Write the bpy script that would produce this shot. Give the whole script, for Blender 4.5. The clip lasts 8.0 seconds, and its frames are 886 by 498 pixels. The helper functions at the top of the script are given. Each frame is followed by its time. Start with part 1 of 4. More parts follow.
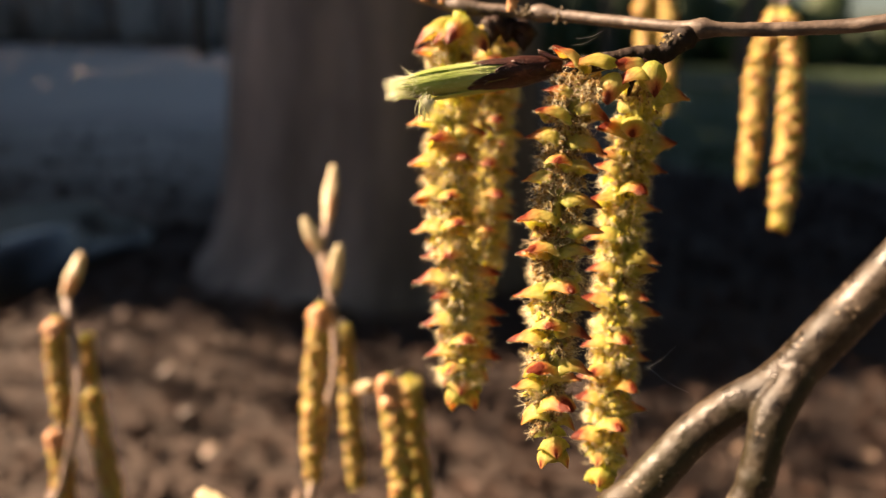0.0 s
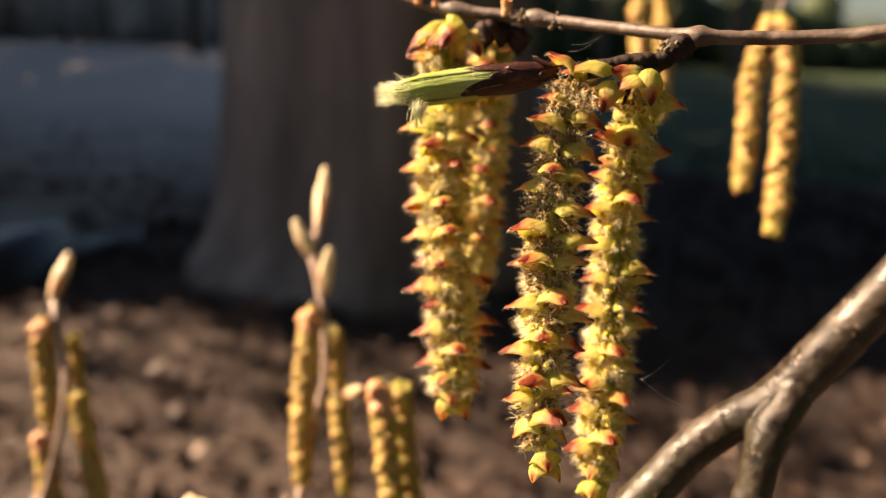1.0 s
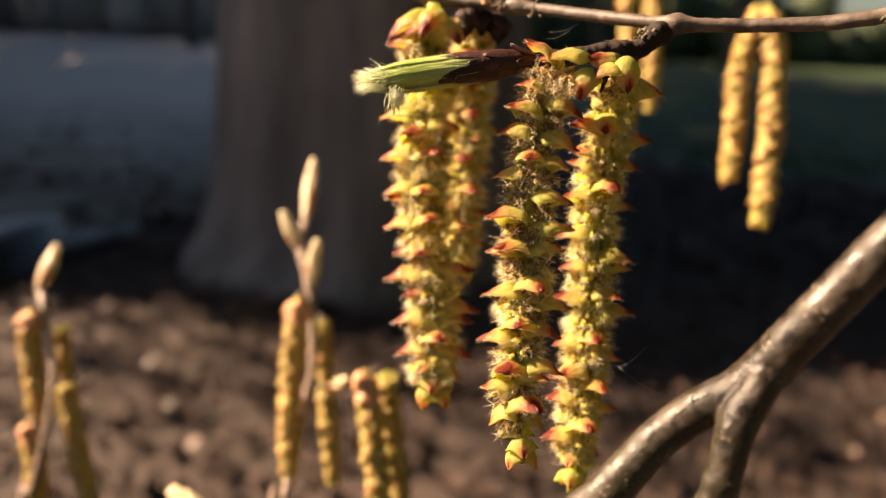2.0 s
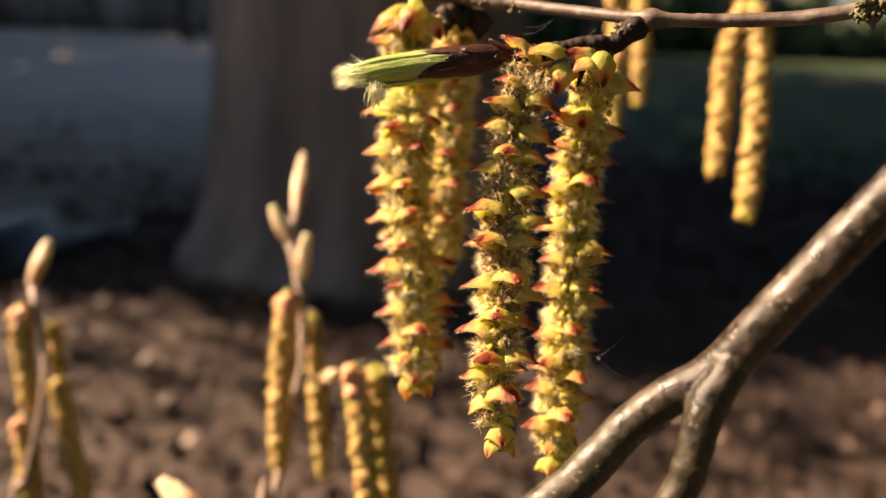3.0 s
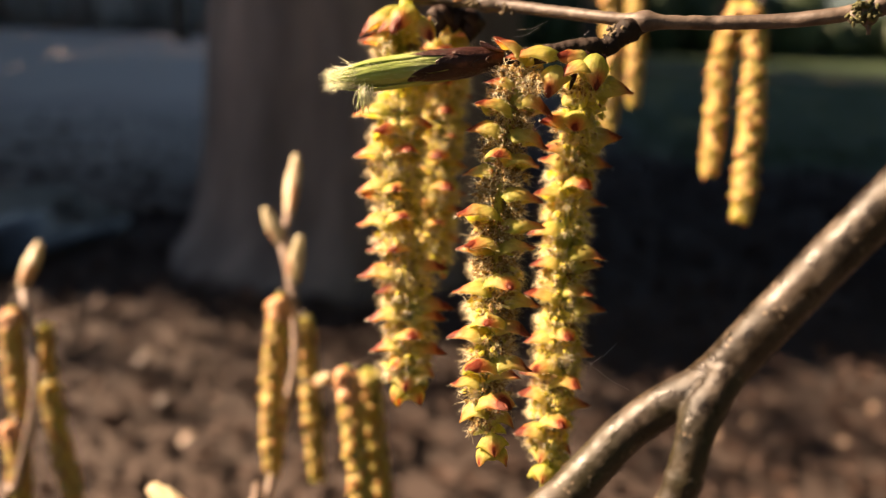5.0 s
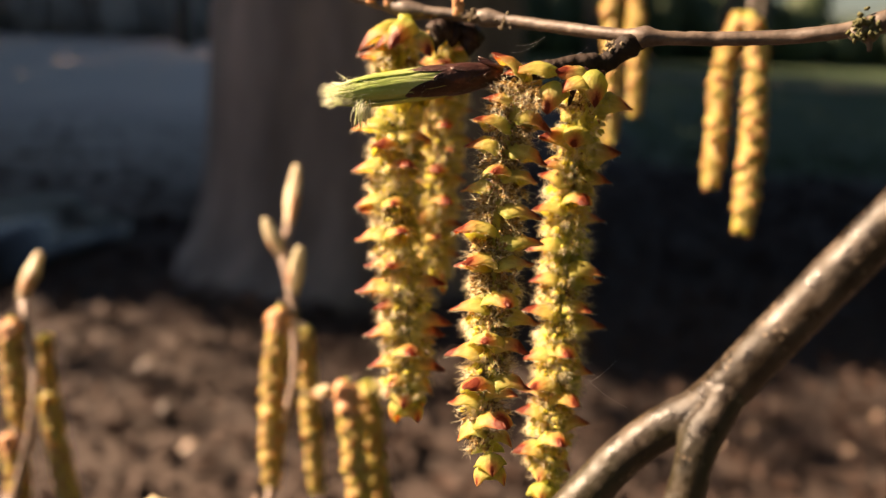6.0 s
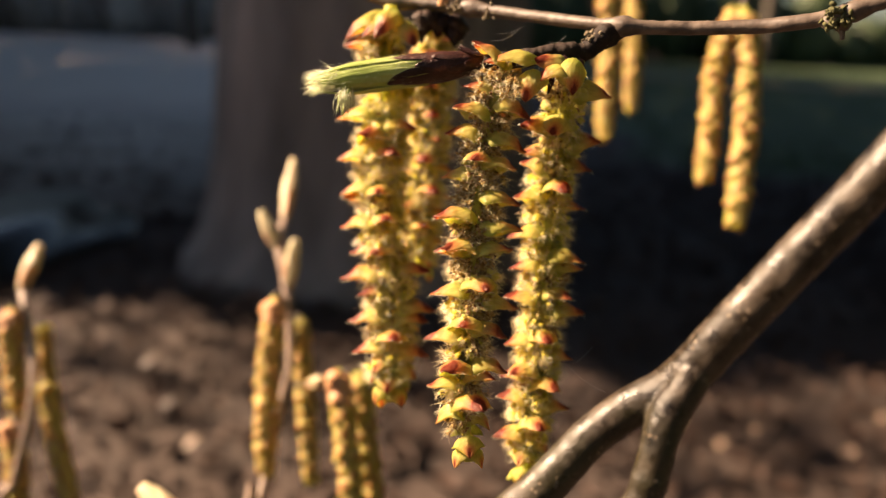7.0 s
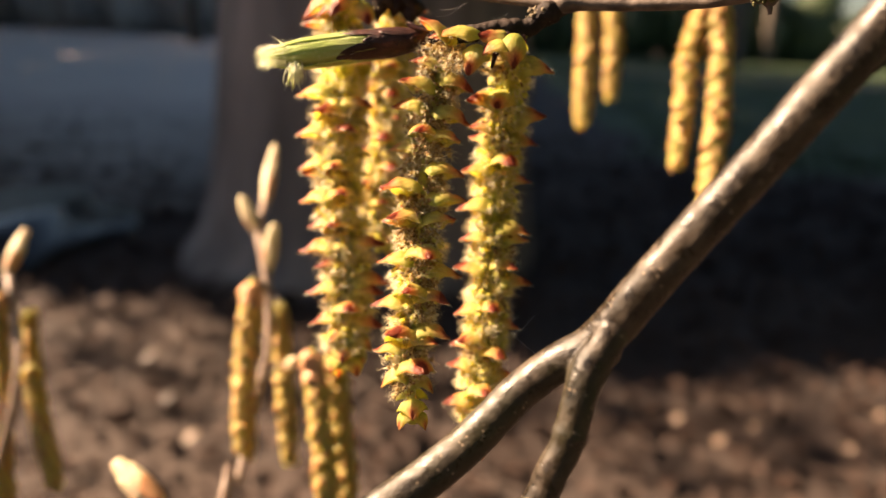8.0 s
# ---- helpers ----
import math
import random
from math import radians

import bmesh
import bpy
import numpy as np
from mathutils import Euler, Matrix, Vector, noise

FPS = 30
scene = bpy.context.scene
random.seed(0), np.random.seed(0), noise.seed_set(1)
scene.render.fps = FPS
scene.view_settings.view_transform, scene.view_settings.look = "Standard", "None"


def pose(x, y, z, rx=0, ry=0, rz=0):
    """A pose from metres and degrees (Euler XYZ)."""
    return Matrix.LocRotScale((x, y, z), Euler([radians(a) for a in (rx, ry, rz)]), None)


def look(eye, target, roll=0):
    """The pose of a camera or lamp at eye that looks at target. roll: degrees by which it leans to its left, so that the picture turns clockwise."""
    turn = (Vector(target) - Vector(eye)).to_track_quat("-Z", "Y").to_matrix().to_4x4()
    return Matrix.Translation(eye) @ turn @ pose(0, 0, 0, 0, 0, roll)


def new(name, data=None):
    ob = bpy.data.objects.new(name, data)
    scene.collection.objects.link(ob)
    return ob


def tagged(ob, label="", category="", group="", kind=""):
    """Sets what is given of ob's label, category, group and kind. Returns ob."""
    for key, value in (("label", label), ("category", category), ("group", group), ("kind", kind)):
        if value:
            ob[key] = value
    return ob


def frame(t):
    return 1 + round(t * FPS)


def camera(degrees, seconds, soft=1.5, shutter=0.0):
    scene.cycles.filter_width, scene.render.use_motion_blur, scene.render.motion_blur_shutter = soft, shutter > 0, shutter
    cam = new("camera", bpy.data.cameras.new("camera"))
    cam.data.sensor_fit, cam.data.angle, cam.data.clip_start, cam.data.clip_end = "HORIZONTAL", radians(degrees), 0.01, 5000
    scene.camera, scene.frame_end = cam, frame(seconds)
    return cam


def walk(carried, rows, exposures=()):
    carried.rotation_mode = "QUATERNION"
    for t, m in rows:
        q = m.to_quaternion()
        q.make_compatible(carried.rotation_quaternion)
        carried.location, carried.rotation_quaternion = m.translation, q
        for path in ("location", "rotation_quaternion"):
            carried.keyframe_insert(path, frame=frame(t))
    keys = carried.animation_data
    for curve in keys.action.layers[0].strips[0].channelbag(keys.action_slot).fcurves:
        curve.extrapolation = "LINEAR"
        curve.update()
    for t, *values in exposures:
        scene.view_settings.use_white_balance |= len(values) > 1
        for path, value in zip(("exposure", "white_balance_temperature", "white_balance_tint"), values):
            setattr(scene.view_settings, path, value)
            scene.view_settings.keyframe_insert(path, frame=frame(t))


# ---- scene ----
cam = camera(60.0, 8.0, soft=1.2)
PATH = [
    (0, (-0.0062, -0.00107, 1.19993), (-0.0209, 0.9574, 0.915), 1.800),
    (0.5, (-0.00568, -0.00037, 1.19991), (-0.0151, 0.9579, 0.9142), 2.139),
    (1, (-0.00614, 0.00125, 1.20066), (-0.0111, 0.9596, 0.9151), 2.433),
    (1.5, (-0.00474, 0.00156, 1.19973), (-0.0073, 0.9593, 0.9121), 2.567),
    (3, (-0.0012, -0.00061, 1.20012), (0.0045, 0.9538, 0.9018), 2.503),
    (3.5, (0.00049, -0.00081, 1.19914), (0.0028, 0.9537, 0.901), 2.697),
    (4, (-0.00062, -0.00046, 1.19799), (0.0048, 0.9542, 0.9004), 2.891),
    (5.5, (-0.00024, 0.00189, 1.20155), (0.0121, 0.9558, 0.9018), 2.324),
    (6, (9e-05, 0.00229, 1.20162), (0.0072, 0.959, 0.9108), 2.489),
    (6.5, (0.00049, 0.00193, 1.202), (0.0037, 0.9585, 0.9104), 2.418),
    (7, (0.00365, 0.00023, 1.20044), (0.0036, 0.9566, 0.9083), 2.679),
    (7.5, (0.0084, -0.00176, 1.19887), (0.0064, 0.9543, 0.9057), 2.737),
    (8, (0.0117, -0.00405, 1.19804), (0.0094, 0.9513, 0.9026), 2.825),
]
walk(cam, [(t, look(eye, target, roll)) for t, eye, target, roll in PATH], exposures=[(0.0, 2.29), (6.5, 2.29), (7.4, 2.33), (8.0, 2.60)])
# a close-up lens: in focus at the two front catkins
cam.data.dof.use_dof = True
cam.data.dof.focus_distance = 0.0995
cam.data.dof.aperture_fstop = 13.0

# ---- light: low spring sun from the side, clear sky ----
SUN = Vector((-0.78, 0.21, 0.60)).normalized()
world = bpy.data.worlds.new("sky")
scene.world = world
world.use_nodes = True
wn = world.node_tree.nodes
sky = wn.new("ShaderNodeTexSky")
sky.sky_type = "NISHITA"
sky.sun_disc = False
sky.sun_elevation = math.asin(SUN.z)
sky.sun_rotation = math.atan2(SUN.x, SUN.y)
world.node_tree.links.new(sky.outputs[0], wn["Background"].inputs[0])
wn["Background"].inputs[1].default_value = 0.018
sun = new("sun", bpy.data.lights.new("sun", "SUN"))
sun.data.energy = 5.0
sun.data.angle = radians(0.55)
sun.data.color = (1.0, 0.70, 0.46)
sun.matrix_world = look(SUN * 20, (0, 0, 0))


# ---- materials ----
def nodes_of(name):
    m = bpy.data.materials.new(name)
    m.use_nodes = True
    nt = m.node_tree
    return m, nt, nt.nodes["Principled BSDF"], nt.nodes["Material Output"]


def add(nt, kind, **values):
    n = nt.nodes.new(kind)
    for k, v in values.items():
        n.inputs[k].default_value = v
    return n


def ramp(nt, source, stops):
    r = nt.nodes.new("ShaderNodeValToRGB")
    while len(r.color_ramp.elements) < len(stops):
        r.color_ramp.elements.new(0.5)
    for e, (p, c) in zip(r.color_ramp.elements, stops):
        e.position, e.color = min(p, 1.0), (*c, 1)
    nt.links.new(source, r.inputs[0])
    return r.outputs[0]


def mix(nt, fac, a, b, how="MIX"):
    n = nt.nodes.new("ShaderNodeMix")
    n.data_type, n.blend_type = "RGBA", how
    for slot, v in ((0, fac), (6, a), (7, b)):
        if isinstance(v, (int, float)):
            n.inputs[slot].default_value = v
        elif isinstance(v, tuple):
            n.inputs[slot].default_value = (*v, 1)
        else:
            nt.links.new(v, n.inputs[slot])
    return n.outputs[2]


def noise_of(nt, scale, detail=4.0, rough=0.6, stretch=None, coords="Object"):
    tc = nt.nodes.new("ShaderNodeTexCoord")
    src = tc.outputs[coords]
    if stretch:
        mp = nt.nodes.new("ShaderNodeMapping")
        mp.inputs["Scale"].default_value = stretch
        nt.links.new(src, mp.inputs[0])
        src = mp.outputs[0]
    n = add(nt, "ShaderNodeTexNoise", Scale=scale, Detail=detail, Roughness=rough)
    nt.links.new(src, n.inputs["Vector"])
    return n.outputs[0]


def bump(nt, bsdf, height, distance, strength=1.0):
    b = add(nt, "ShaderNodeBump", Distance=distance, Strength=strength)
    nt.links.new(height, b.inputs["Height"])
    nt.links.new(b.outputs[0], bsdf.inputs["Normal"])


def thin(nt, bsdf, out, colour, share):
    """Lets sunlight shine through a thin leaf-like skin."""
    tr = nt.nodes.new("ShaderNodeBsdfTranslucent")
    nt.links.new(colour, tr.inputs[0])
    ms = nt.nodes.new("ShaderNodeMixShader")
    ms.inputs[0].default_value = share
    nt.links.new(bsdf.outputs[0], ms.inputs[1])
    nt.links.new(tr.outputs[0], ms.inputs[2])
    nt.links.new(ms.outputs[0], out.inputs[0])


def bract_skin(name, blush, colours, share):
    m, nt, p, out = nodes_of(name)
    at = nt.nodes.new("ShaderNodeAttribute")
    at.attribute_name = "along"
    info = nt.nodes.new("ShaderNodeObjectInfo")
    n = noise_of(nt, 1100, 5, 0.7)
    shift = nt.nodes.new("ShaderNodeMath")
    shift.operation = "MULTIPLY_ADD"
    nt.links.new(n, shift.inputs[0])
    shift.inputs[1].default_value = 0.3
    nt.links.new(at.outputs["Fac"], shift.inputs[2])
    second = nt.nodes.new("ShaderNodeMath")
    second.operation = "MULTIPLY_ADD"
    nt.links.new(info.outputs["Random"], second.inputs[0])
    second.inputs[1].default_value = blush
    nt.links.new(shift.outputs[0], second.inputs[2])
    col = ramp(nt, second.outputs[0], list(zip((0.34, 0.70, 0.88, 0.97, 1.0), colours)))
    veins = ramp(nt, noise_of(nt, 1500, 5, 0.7, stretch=(0.25, 1, 1)), [(0.36, (0.72, 0.66, 0.55)), (0.6, (1, 1, 1))])
    col = mix(nt, 0.7, col, veins, "MULTIPLY")
    patches = ramp(nt, noise_of(nt, 420, 3), [(0.38, (0.86, 0.92, 0.8)), (0.62, (1.06, 1.0, 1.02))])
    col = mix(nt, 0.8, col, patches, "MULTIPLY")
    nt.links.new(col, p.inputs["Base Color"])
    p.inputs["Roughness"].default_value = 0.38
    p.inputs["Specular IOR Level"].default_value = 0.5
    bump(nt, p, noise_of(nt, 2200, 4, stretch=(0.3, 1, 1)), 0.0003, 0.9)
    thin(nt, p, out, col, share)
    return m


def simple(name, colours, scale, rough, relief=0.0, relief_scale=None, translucent=0.0, spec=0.5, stretch=None, island=False, coords="Object", spread=(0.3, 0.7)):
    m, nt, p, out = nodes_of(name)
    n = noise_of(nt, scale, 5, stretch=stretch, coords=coords)
    k = len(colours) - 1
    col = ramp(nt, n, [(spread[0] + (spread[1] - spread[0]) * i / max(k, 1), c) for i, c in enumerate(colours)])
    if island:
        g = nt.nodes.new("ShaderNodeNewGeometry")
        tone = ramp(nt, g.outputs["Random Per Island"], [(0.0, colours[0]), (0.5, colours[len(colours) // 2]), (1.0, colours[-1])])
        col = mix(nt, 0.7, col, tone)
    nt.links.new(col, p.inputs["Base Color"])
    p.inputs["Roughness"].default_value = rough
    p.inputs["Specular IOR Level"].default_value = spec
    if relief:
        bump(nt, p, noise_of(nt, relief_scale or scale * 3, 6, stretch=stretch, coords=coords), relief)
    if translucent:
        thin(nt, p, out, col, translucent)
    return m


def limb_bark():
    """Smooth olive-brown bark with a satin shine, fine ridges and pale lenticels."""
    m, nt, p, out = nodes_of("limb_bark")
    base = ramp(nt, noise_of(nt, 260, 6, 0.7), [(0.36, (0.006, 0.0045, 0.003)), (0.5, (0.022, 0.016, 0.010)), (0.64, (0.058, 0.043, 0.029))])
    green = ramp(nt, noise_of(nt, 60, 3), [(0.5, (0, 0, 0)), (0.72, (1, 1, 1))])
    base = mix(nt, green, base, (0.034, 0.030, 0.014))
    tc = nt.nodes.new("ShaderNodeTexCoord")
    v = add(nt, "ShaderNodeTexVoronoi", Scale=1300)
    nt.links.new(tc.outputs["Object"], v.inputs["Vector"])
    spots = ramp(nt, v.outputs["Distance"], [(0.0, (1, 1, 1)), (0.16, (1, 1, 1)), (0.22, (0, 0, 0))])
    gate = ramp(nt, noise_of(nt, 330, 2), [(0.5, (0, 0, 0)), (0.62, (1, 1, 1))])
    spots = mix(nt, 1.0, spots, gate, "MULTIPLY")
    base = mix(nt, spots, base, (0.26, 0.20, 0.14))
    nt.links.new(base, p.inputs["Base Color"])
    rr = ramp(nt, noise_of(nt, 520, 4), [(0.4, (0.26, 0.26, 0.26)), (0.6, (0.58, 0.58, 0.58))])
    nt.links.new(rr, p.inputs["Roughness"])
    p.inputs["Specular IOR Level"].default_value = 0.4
    fine = add(nt, "ShaderNodeBump", Distance=0.00007, Strength=1.0)
    nt.links.new(noise_of(nt, 1700, 5, 0.75), fine.inputs["Height"])
    coarse = add(nt, "ShaderNodeBump", Distance=0.00002, Strength=0.7)
    nt.links.new(noise_of(nt, 620, 3, 0.6), coarse.inputs["Height"])
    nt.links.new(fine.outputs[0], coarse.inputs["Normal"])
    nt.links.new(coarse.outputs[0], p.inputs["Normal"])
    return m


BRACT_COLOURS = ((0.66, 0.70, 0.19), (0.84, 0.77, 0.26), (0.82, 0.50, 0.19), (0.60, 0.20, 0.09), (0.32, 0.08, 0.045))
BRACT = bract_skin("bract_skin", 0.18, BRACT_COLOURS, 0.70)
BRACT_YOUNG = bract_skin("young_bract_skin", -0.14, BRACT_COLOURS, 0.70)
BRACT_SOFT = bract_skin("golden_bract_skin", 0.12, ((0.70, 0.66, 0.22), (0.80, 0.72, 0.27), (0.84, 0.68, 0.29), (0.76, 0.50, 0.23), (0.50, 0.24, 0.10)), 0.62)
RACHIS = simple("rachis_skin", [(0.60, 0.62, 0.13), (0.76, 0.74, 0.2)], 500, 0.5, 0.00008, 2000, 0.6)
ANTHER = simple("anther_yellow", [(0.72, 0.72, 0.15), (0.84, 0.79, 0.22), (0.90, 0.85, 0.38)], 900, 0.45, 0.00005, 3500, 0.75, island=True)
ANTHER_DRY = simple("anther_dry", [(0.22, 0.12, 0.04), (0.58, 0.42, 0.13), (0.80, 0.66, 0.32)], 900, 0.5, 0.00005, 3500, 0.5, island=True)
SLIT = simple("anther_slit", [(0.12, 0.06, 0.02), (0.34, 0.20, 0.06)], 900, 0.8)
BUD_HAIR = simple("silky_hair", [(0.84, 0.88, 0.58), (0.94, 0.95, 0.82)], 300, 0.3, translucent=0.5)
HAIR = simple("white_hair", [(0.90, 0.80, 0.50), (0.95, 0.90, 0.70)], 300, 0.35, translucent=0.6)
BARK = limb_bark()
TWIG = simple("twig_bark", [(0.0398, 0.0281, 0.0208), (0.0866, 0.0632, 0.0473), (0.146, 0.112, 0.0858)], 420, 0.55, 0.00009, 1300)
PALE_TWIG = simple("grey_twig_bark", [(0.16, 0.115, 0.09), (0.26, 0.19, 0.15), (0.36, 0.27, 0.21)], 300, 0.5, 0.0002, 1300)
SPUR = simple("spur_bark", [(0.012, 0.008, 0.006), (0.04, 0.026, 0.019)], 600, 0.7, 0.0002, 1600, spec=0.2)
SCALE = simple("bud_scale_skin", [(0.0186, 0.0062, 0.00496), (0.0465, 0.0161, 0.0112), (0.149, 0.0589, 0.0372)], 420, 0.38, 0.0002, 1800, spec=0.3, spread=(0.35, 0.8))
LEAF = simple("young_leaf", [(0.30, 0.40, 0.07), (0.44, 0.54, 0.14), (0.58, 0.64, 0.26)], 350, 0.45, 0.00025, 1100, 0.4, stretch=(0.2, 1, 1))
PALE = simple("pale_bud_skin", [(0.52, 0.36, 0.26), (0.66, 0.56, 0.36), (0.76, 0.72, 0.48)], 120, 0.45, 0.0001, 1200, 0.25)
PINK = simple("pink_scale_skin", [(0.56, 0.25, 0.12), (0.70, 0.42, 0.20)], 200, 0.42, 0.0001, 1200, 0.2)
DRY_SCALE = simple("dry_scale_skin", [(0.007, 0.0035, 0.0025), (0.0175, 0.009, 0.006), (0.05, 0.025, 0.015)], 420, 0.6, 0.0002, 1800, spec=0.2)
MOSS = simple("lichen", [(0.10, 0.08, 0.05), (0.20, 0.16, 0.10)], 900, 0.9, 0.0003, 2500)
GREEN_MOSS = simple("green_lichen", [(0.06, 0.062, 0.02), (0.125, 0.12, 0.045)], 900, 0.9, 0.0003, 2500)
SILK = simple("silk", [(0.7, 0.7, 0.7), (0.8, 0.8, 0.8)], 300, 0.3, translucent=0.4)
TREE_BARK = simple("tree_bark", [(0.0843, 0.0707, 0.0661), (0.169, 0.141, 0.131), (0.282, 0.233, 0.211)], 5, 0.9, 0.02, 30, stretch=(1, 1, 0.22))
FAR_BARK = simple("far_bark", [(0.058, 0.0483, 0.0386), (0.116, 0.0966, 0.0773)], 4, 0.9, 0.02, 20, stretch=(1, 1, 0.2))
SOIL = simple("soil", [(0.0202, 0.013, 0.0101), (0.0332, 0.0216, 0.0169), (0.0497, 0.0326, 0.0255)], 2.2, 0.92, 0.008, 45)
LITTER = simple("dead_leaf", [(0.0207, 0.0104, 0.00734), (0.0379, 0.0203, 0.0136), (0.0600, 0.0310, 0.0200)], 40, 0.82, 0.0006, 150, 0.1, island=True)
GLINT_LEAF = simple("glint_leaf", [(0.19, 0.13, 0.09), (0.28, 0.20, 0.142)], 60, 0.5, 0.0006, 150, 0.1)
BROWN_LEAF = simple("brown_leaf", [(0.0624, 0.0408, 0.0288), (0.106, 0.072, 0.0528)], 60, 0.5, 0.0006, 150, 0.1)
GRASS = simple("lawn_turf", [(0.0138, 0.0322, 0.00805), (0.0299, 0.0575, 0.0138), (0.0575, 0.0805, 0.023)], 1.3, 0.8, 0.02, 60)
LIT_GRASS = simple("sunlit_grass", [(0.0992, 0.093, 0.0496), (0.161, 0.143, 0.0806), (0.211, 0.186, 0.112)], 2.5, 0.85, 0.01, 40)
BLADE = simple("grass_blade", [(0.0202, 0.0506, 0.0101), (0.0566, 0.0946, 0.0215)], 8, 0.5, translucent=0.3, island=True)
FOLIAGE = simple("evergreen_foliage", [(0.011, 0.0221, 0.011), (0.0221, 0.0414, 0.0166), (0.0483, 0.0762, 0.0248)], 3, 0.6, translucent=0.1, island=True)

# hedge colour greyed and paled to paint in the haze
HAZED_HEDGE = simple("hazed_hedge", [(0.155, 0.153, 0.149), (0.311, 0.301, 0.294), (0.528, 0.513, 0.497)], 2, 0.8, island=True)


def pond_water():
    m, nt, p, out = nodes_of("puddle_water")
    p.inputs["Base Color"].default_value = (0.02, 0.02, 0.02, 1)
    p.inputs["Roughness"].default_value = 0.2
    p.inputs["IOR"].default_value = 1.33
    bump(nt, p, noise_of(nt, 9, 3), 0.01, 0.4)
    return m


WATER = pond_water()


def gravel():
    """Gravel, soil-dark on the near side; haze over the far side is painted in as paler colour."""
    m, nt, p, out = nodes_of("hazy_path_gravel")
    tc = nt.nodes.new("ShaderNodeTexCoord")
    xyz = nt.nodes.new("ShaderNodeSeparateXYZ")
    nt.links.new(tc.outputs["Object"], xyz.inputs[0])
    # paler the farther off: haze put into the base colour
    paling = add(nt, "ShaderNodeMapRange", **{"From Min": 4.2, "From Max": 11.5, "To Min": -0.35, "To Max": 0.75})
    nt.links.new(xyz.outputs["Y"], paling.inputs["Value"])
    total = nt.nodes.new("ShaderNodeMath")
    nt.links.new(paling.outputs[0], total.inputs[0])
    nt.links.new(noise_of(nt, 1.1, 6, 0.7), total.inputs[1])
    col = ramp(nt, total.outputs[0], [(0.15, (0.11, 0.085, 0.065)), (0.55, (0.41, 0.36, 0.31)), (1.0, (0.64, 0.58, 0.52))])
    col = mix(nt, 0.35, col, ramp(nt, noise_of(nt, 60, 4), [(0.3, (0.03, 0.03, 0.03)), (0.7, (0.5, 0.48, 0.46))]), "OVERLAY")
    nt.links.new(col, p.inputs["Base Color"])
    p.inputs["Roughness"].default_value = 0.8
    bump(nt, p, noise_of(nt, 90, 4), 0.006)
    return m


HAZY_GRAVEL = gravel()


# ---- building helpers ----
def thing(name, place=(0, 0, 0), **tags):
    ob = new(name)
    ob.location = place
    ob.empty_display_size = 0.01
    return tagged(ob, **tags)


def data_of(name, bm, *mats):
    me = bpy.data.meshes.new(name)
    bm.to_mesh(me)
    bm.free()
    for mt in mats:
        me.materials.append(mt)
    for f in me.polygons:
        f.use_smooth = True
    return me


def put(ob, parent, m=Matrix()):
    """Places ob at the world pose m under its parent."""
    ob.parent = parent
    up = Matrix.Translation(parent.location)
    while parent.parent:
        parent = parent.parent
        up = Matrix.Translation(parent.location) @ up
    ob.matrix_basis = up.inverted() @ m
    return ob


def part(name, bm, mat, parent, label=""):
    mats = mat if isinstance(mat, tuple) else (mat,)
    return tagged(put(new(name, data_of(name, bm, *mats)), parent), label)


def spline(points, n):
    """n + 1 places along a smooth line through the points, evenly spaced."""
    p = [Vector(q) for q in points]
    p = [2 * p[0] - p[1], *p, 2 * p[-1] - p[-2]]
    fine = []
    for i in range(1, len(p) - 2):
        for k in range(16):
            t = k / 16
            a, b, c, d = p[i - 1], p[i], p[i + 1], p[i + 2]
            fine.append(0.5 * (2 * b + (c - a) * t + (2 * a - 5 * b + 4 * c - d) * t * t + (3 * b - a - 3 * c + d) * t ** 3))
    fine.append(p[-2])
    run = [0.0]
    for a, b in zip(fine, fine[1:]):
        run.append(run[-1] + (b - a).length)
    out, j = [], 0
    for k in range(n + 1):
        s = run[-1] * k / n
        while j < len(fine) - 2 and run[j + 1] < s:
            j += 1
        f = (s - run[j]) / max(run[j + 1] - run[j], 1e-9)
        out.append(fine[j].lerp(fine[j + 1], min(max(f, 0), 1)))
    return out


def tube(bm, points, radius, n=40, sides=12, rough=0.0, grain=300.0, caps=True, slot=0):
    """A round limb along the points. radius: a function of 0..1."""
    line = spline(points, n)
    side = None
    rings = []
    for i, c in enumerate(line):
        d = (line[min(i + 1, n)] - line[max(i - 1, 0)]).normalized()
        if side is None:
            side = d.orthogonal().normalized()
        side = (side - d * side.dot(d)).normalized()
        other = d.cross(side)
        r = radius(i / n)
        ring = []
        for k in range(sides):
            a = 2 * math.pi * k / sides
            o = side * math.cos(a) + other * math.sin(a)
            rr = r
            if rough:
                q = (c + o * r) * grain
                rr += r * rough * (noise.noise(q) + 0.5 * noise.noise(q * 2.7))
            ring.append(bm.verts.new(c + o * rr))
        rings.append(ring)
    for a, b in zip(rings, rings[1:]):
        for k in range(sides):
            f = bm.faces.new((a[k], a[(k + 1) % sides], b[(k + 1) % sides], b[k]))
            f.material_index = slot
    if caps:
        bm.faces.new(rings[0][::-1]).material_index = slot
        bm.faces.new(rings[-1]).material_index = slot


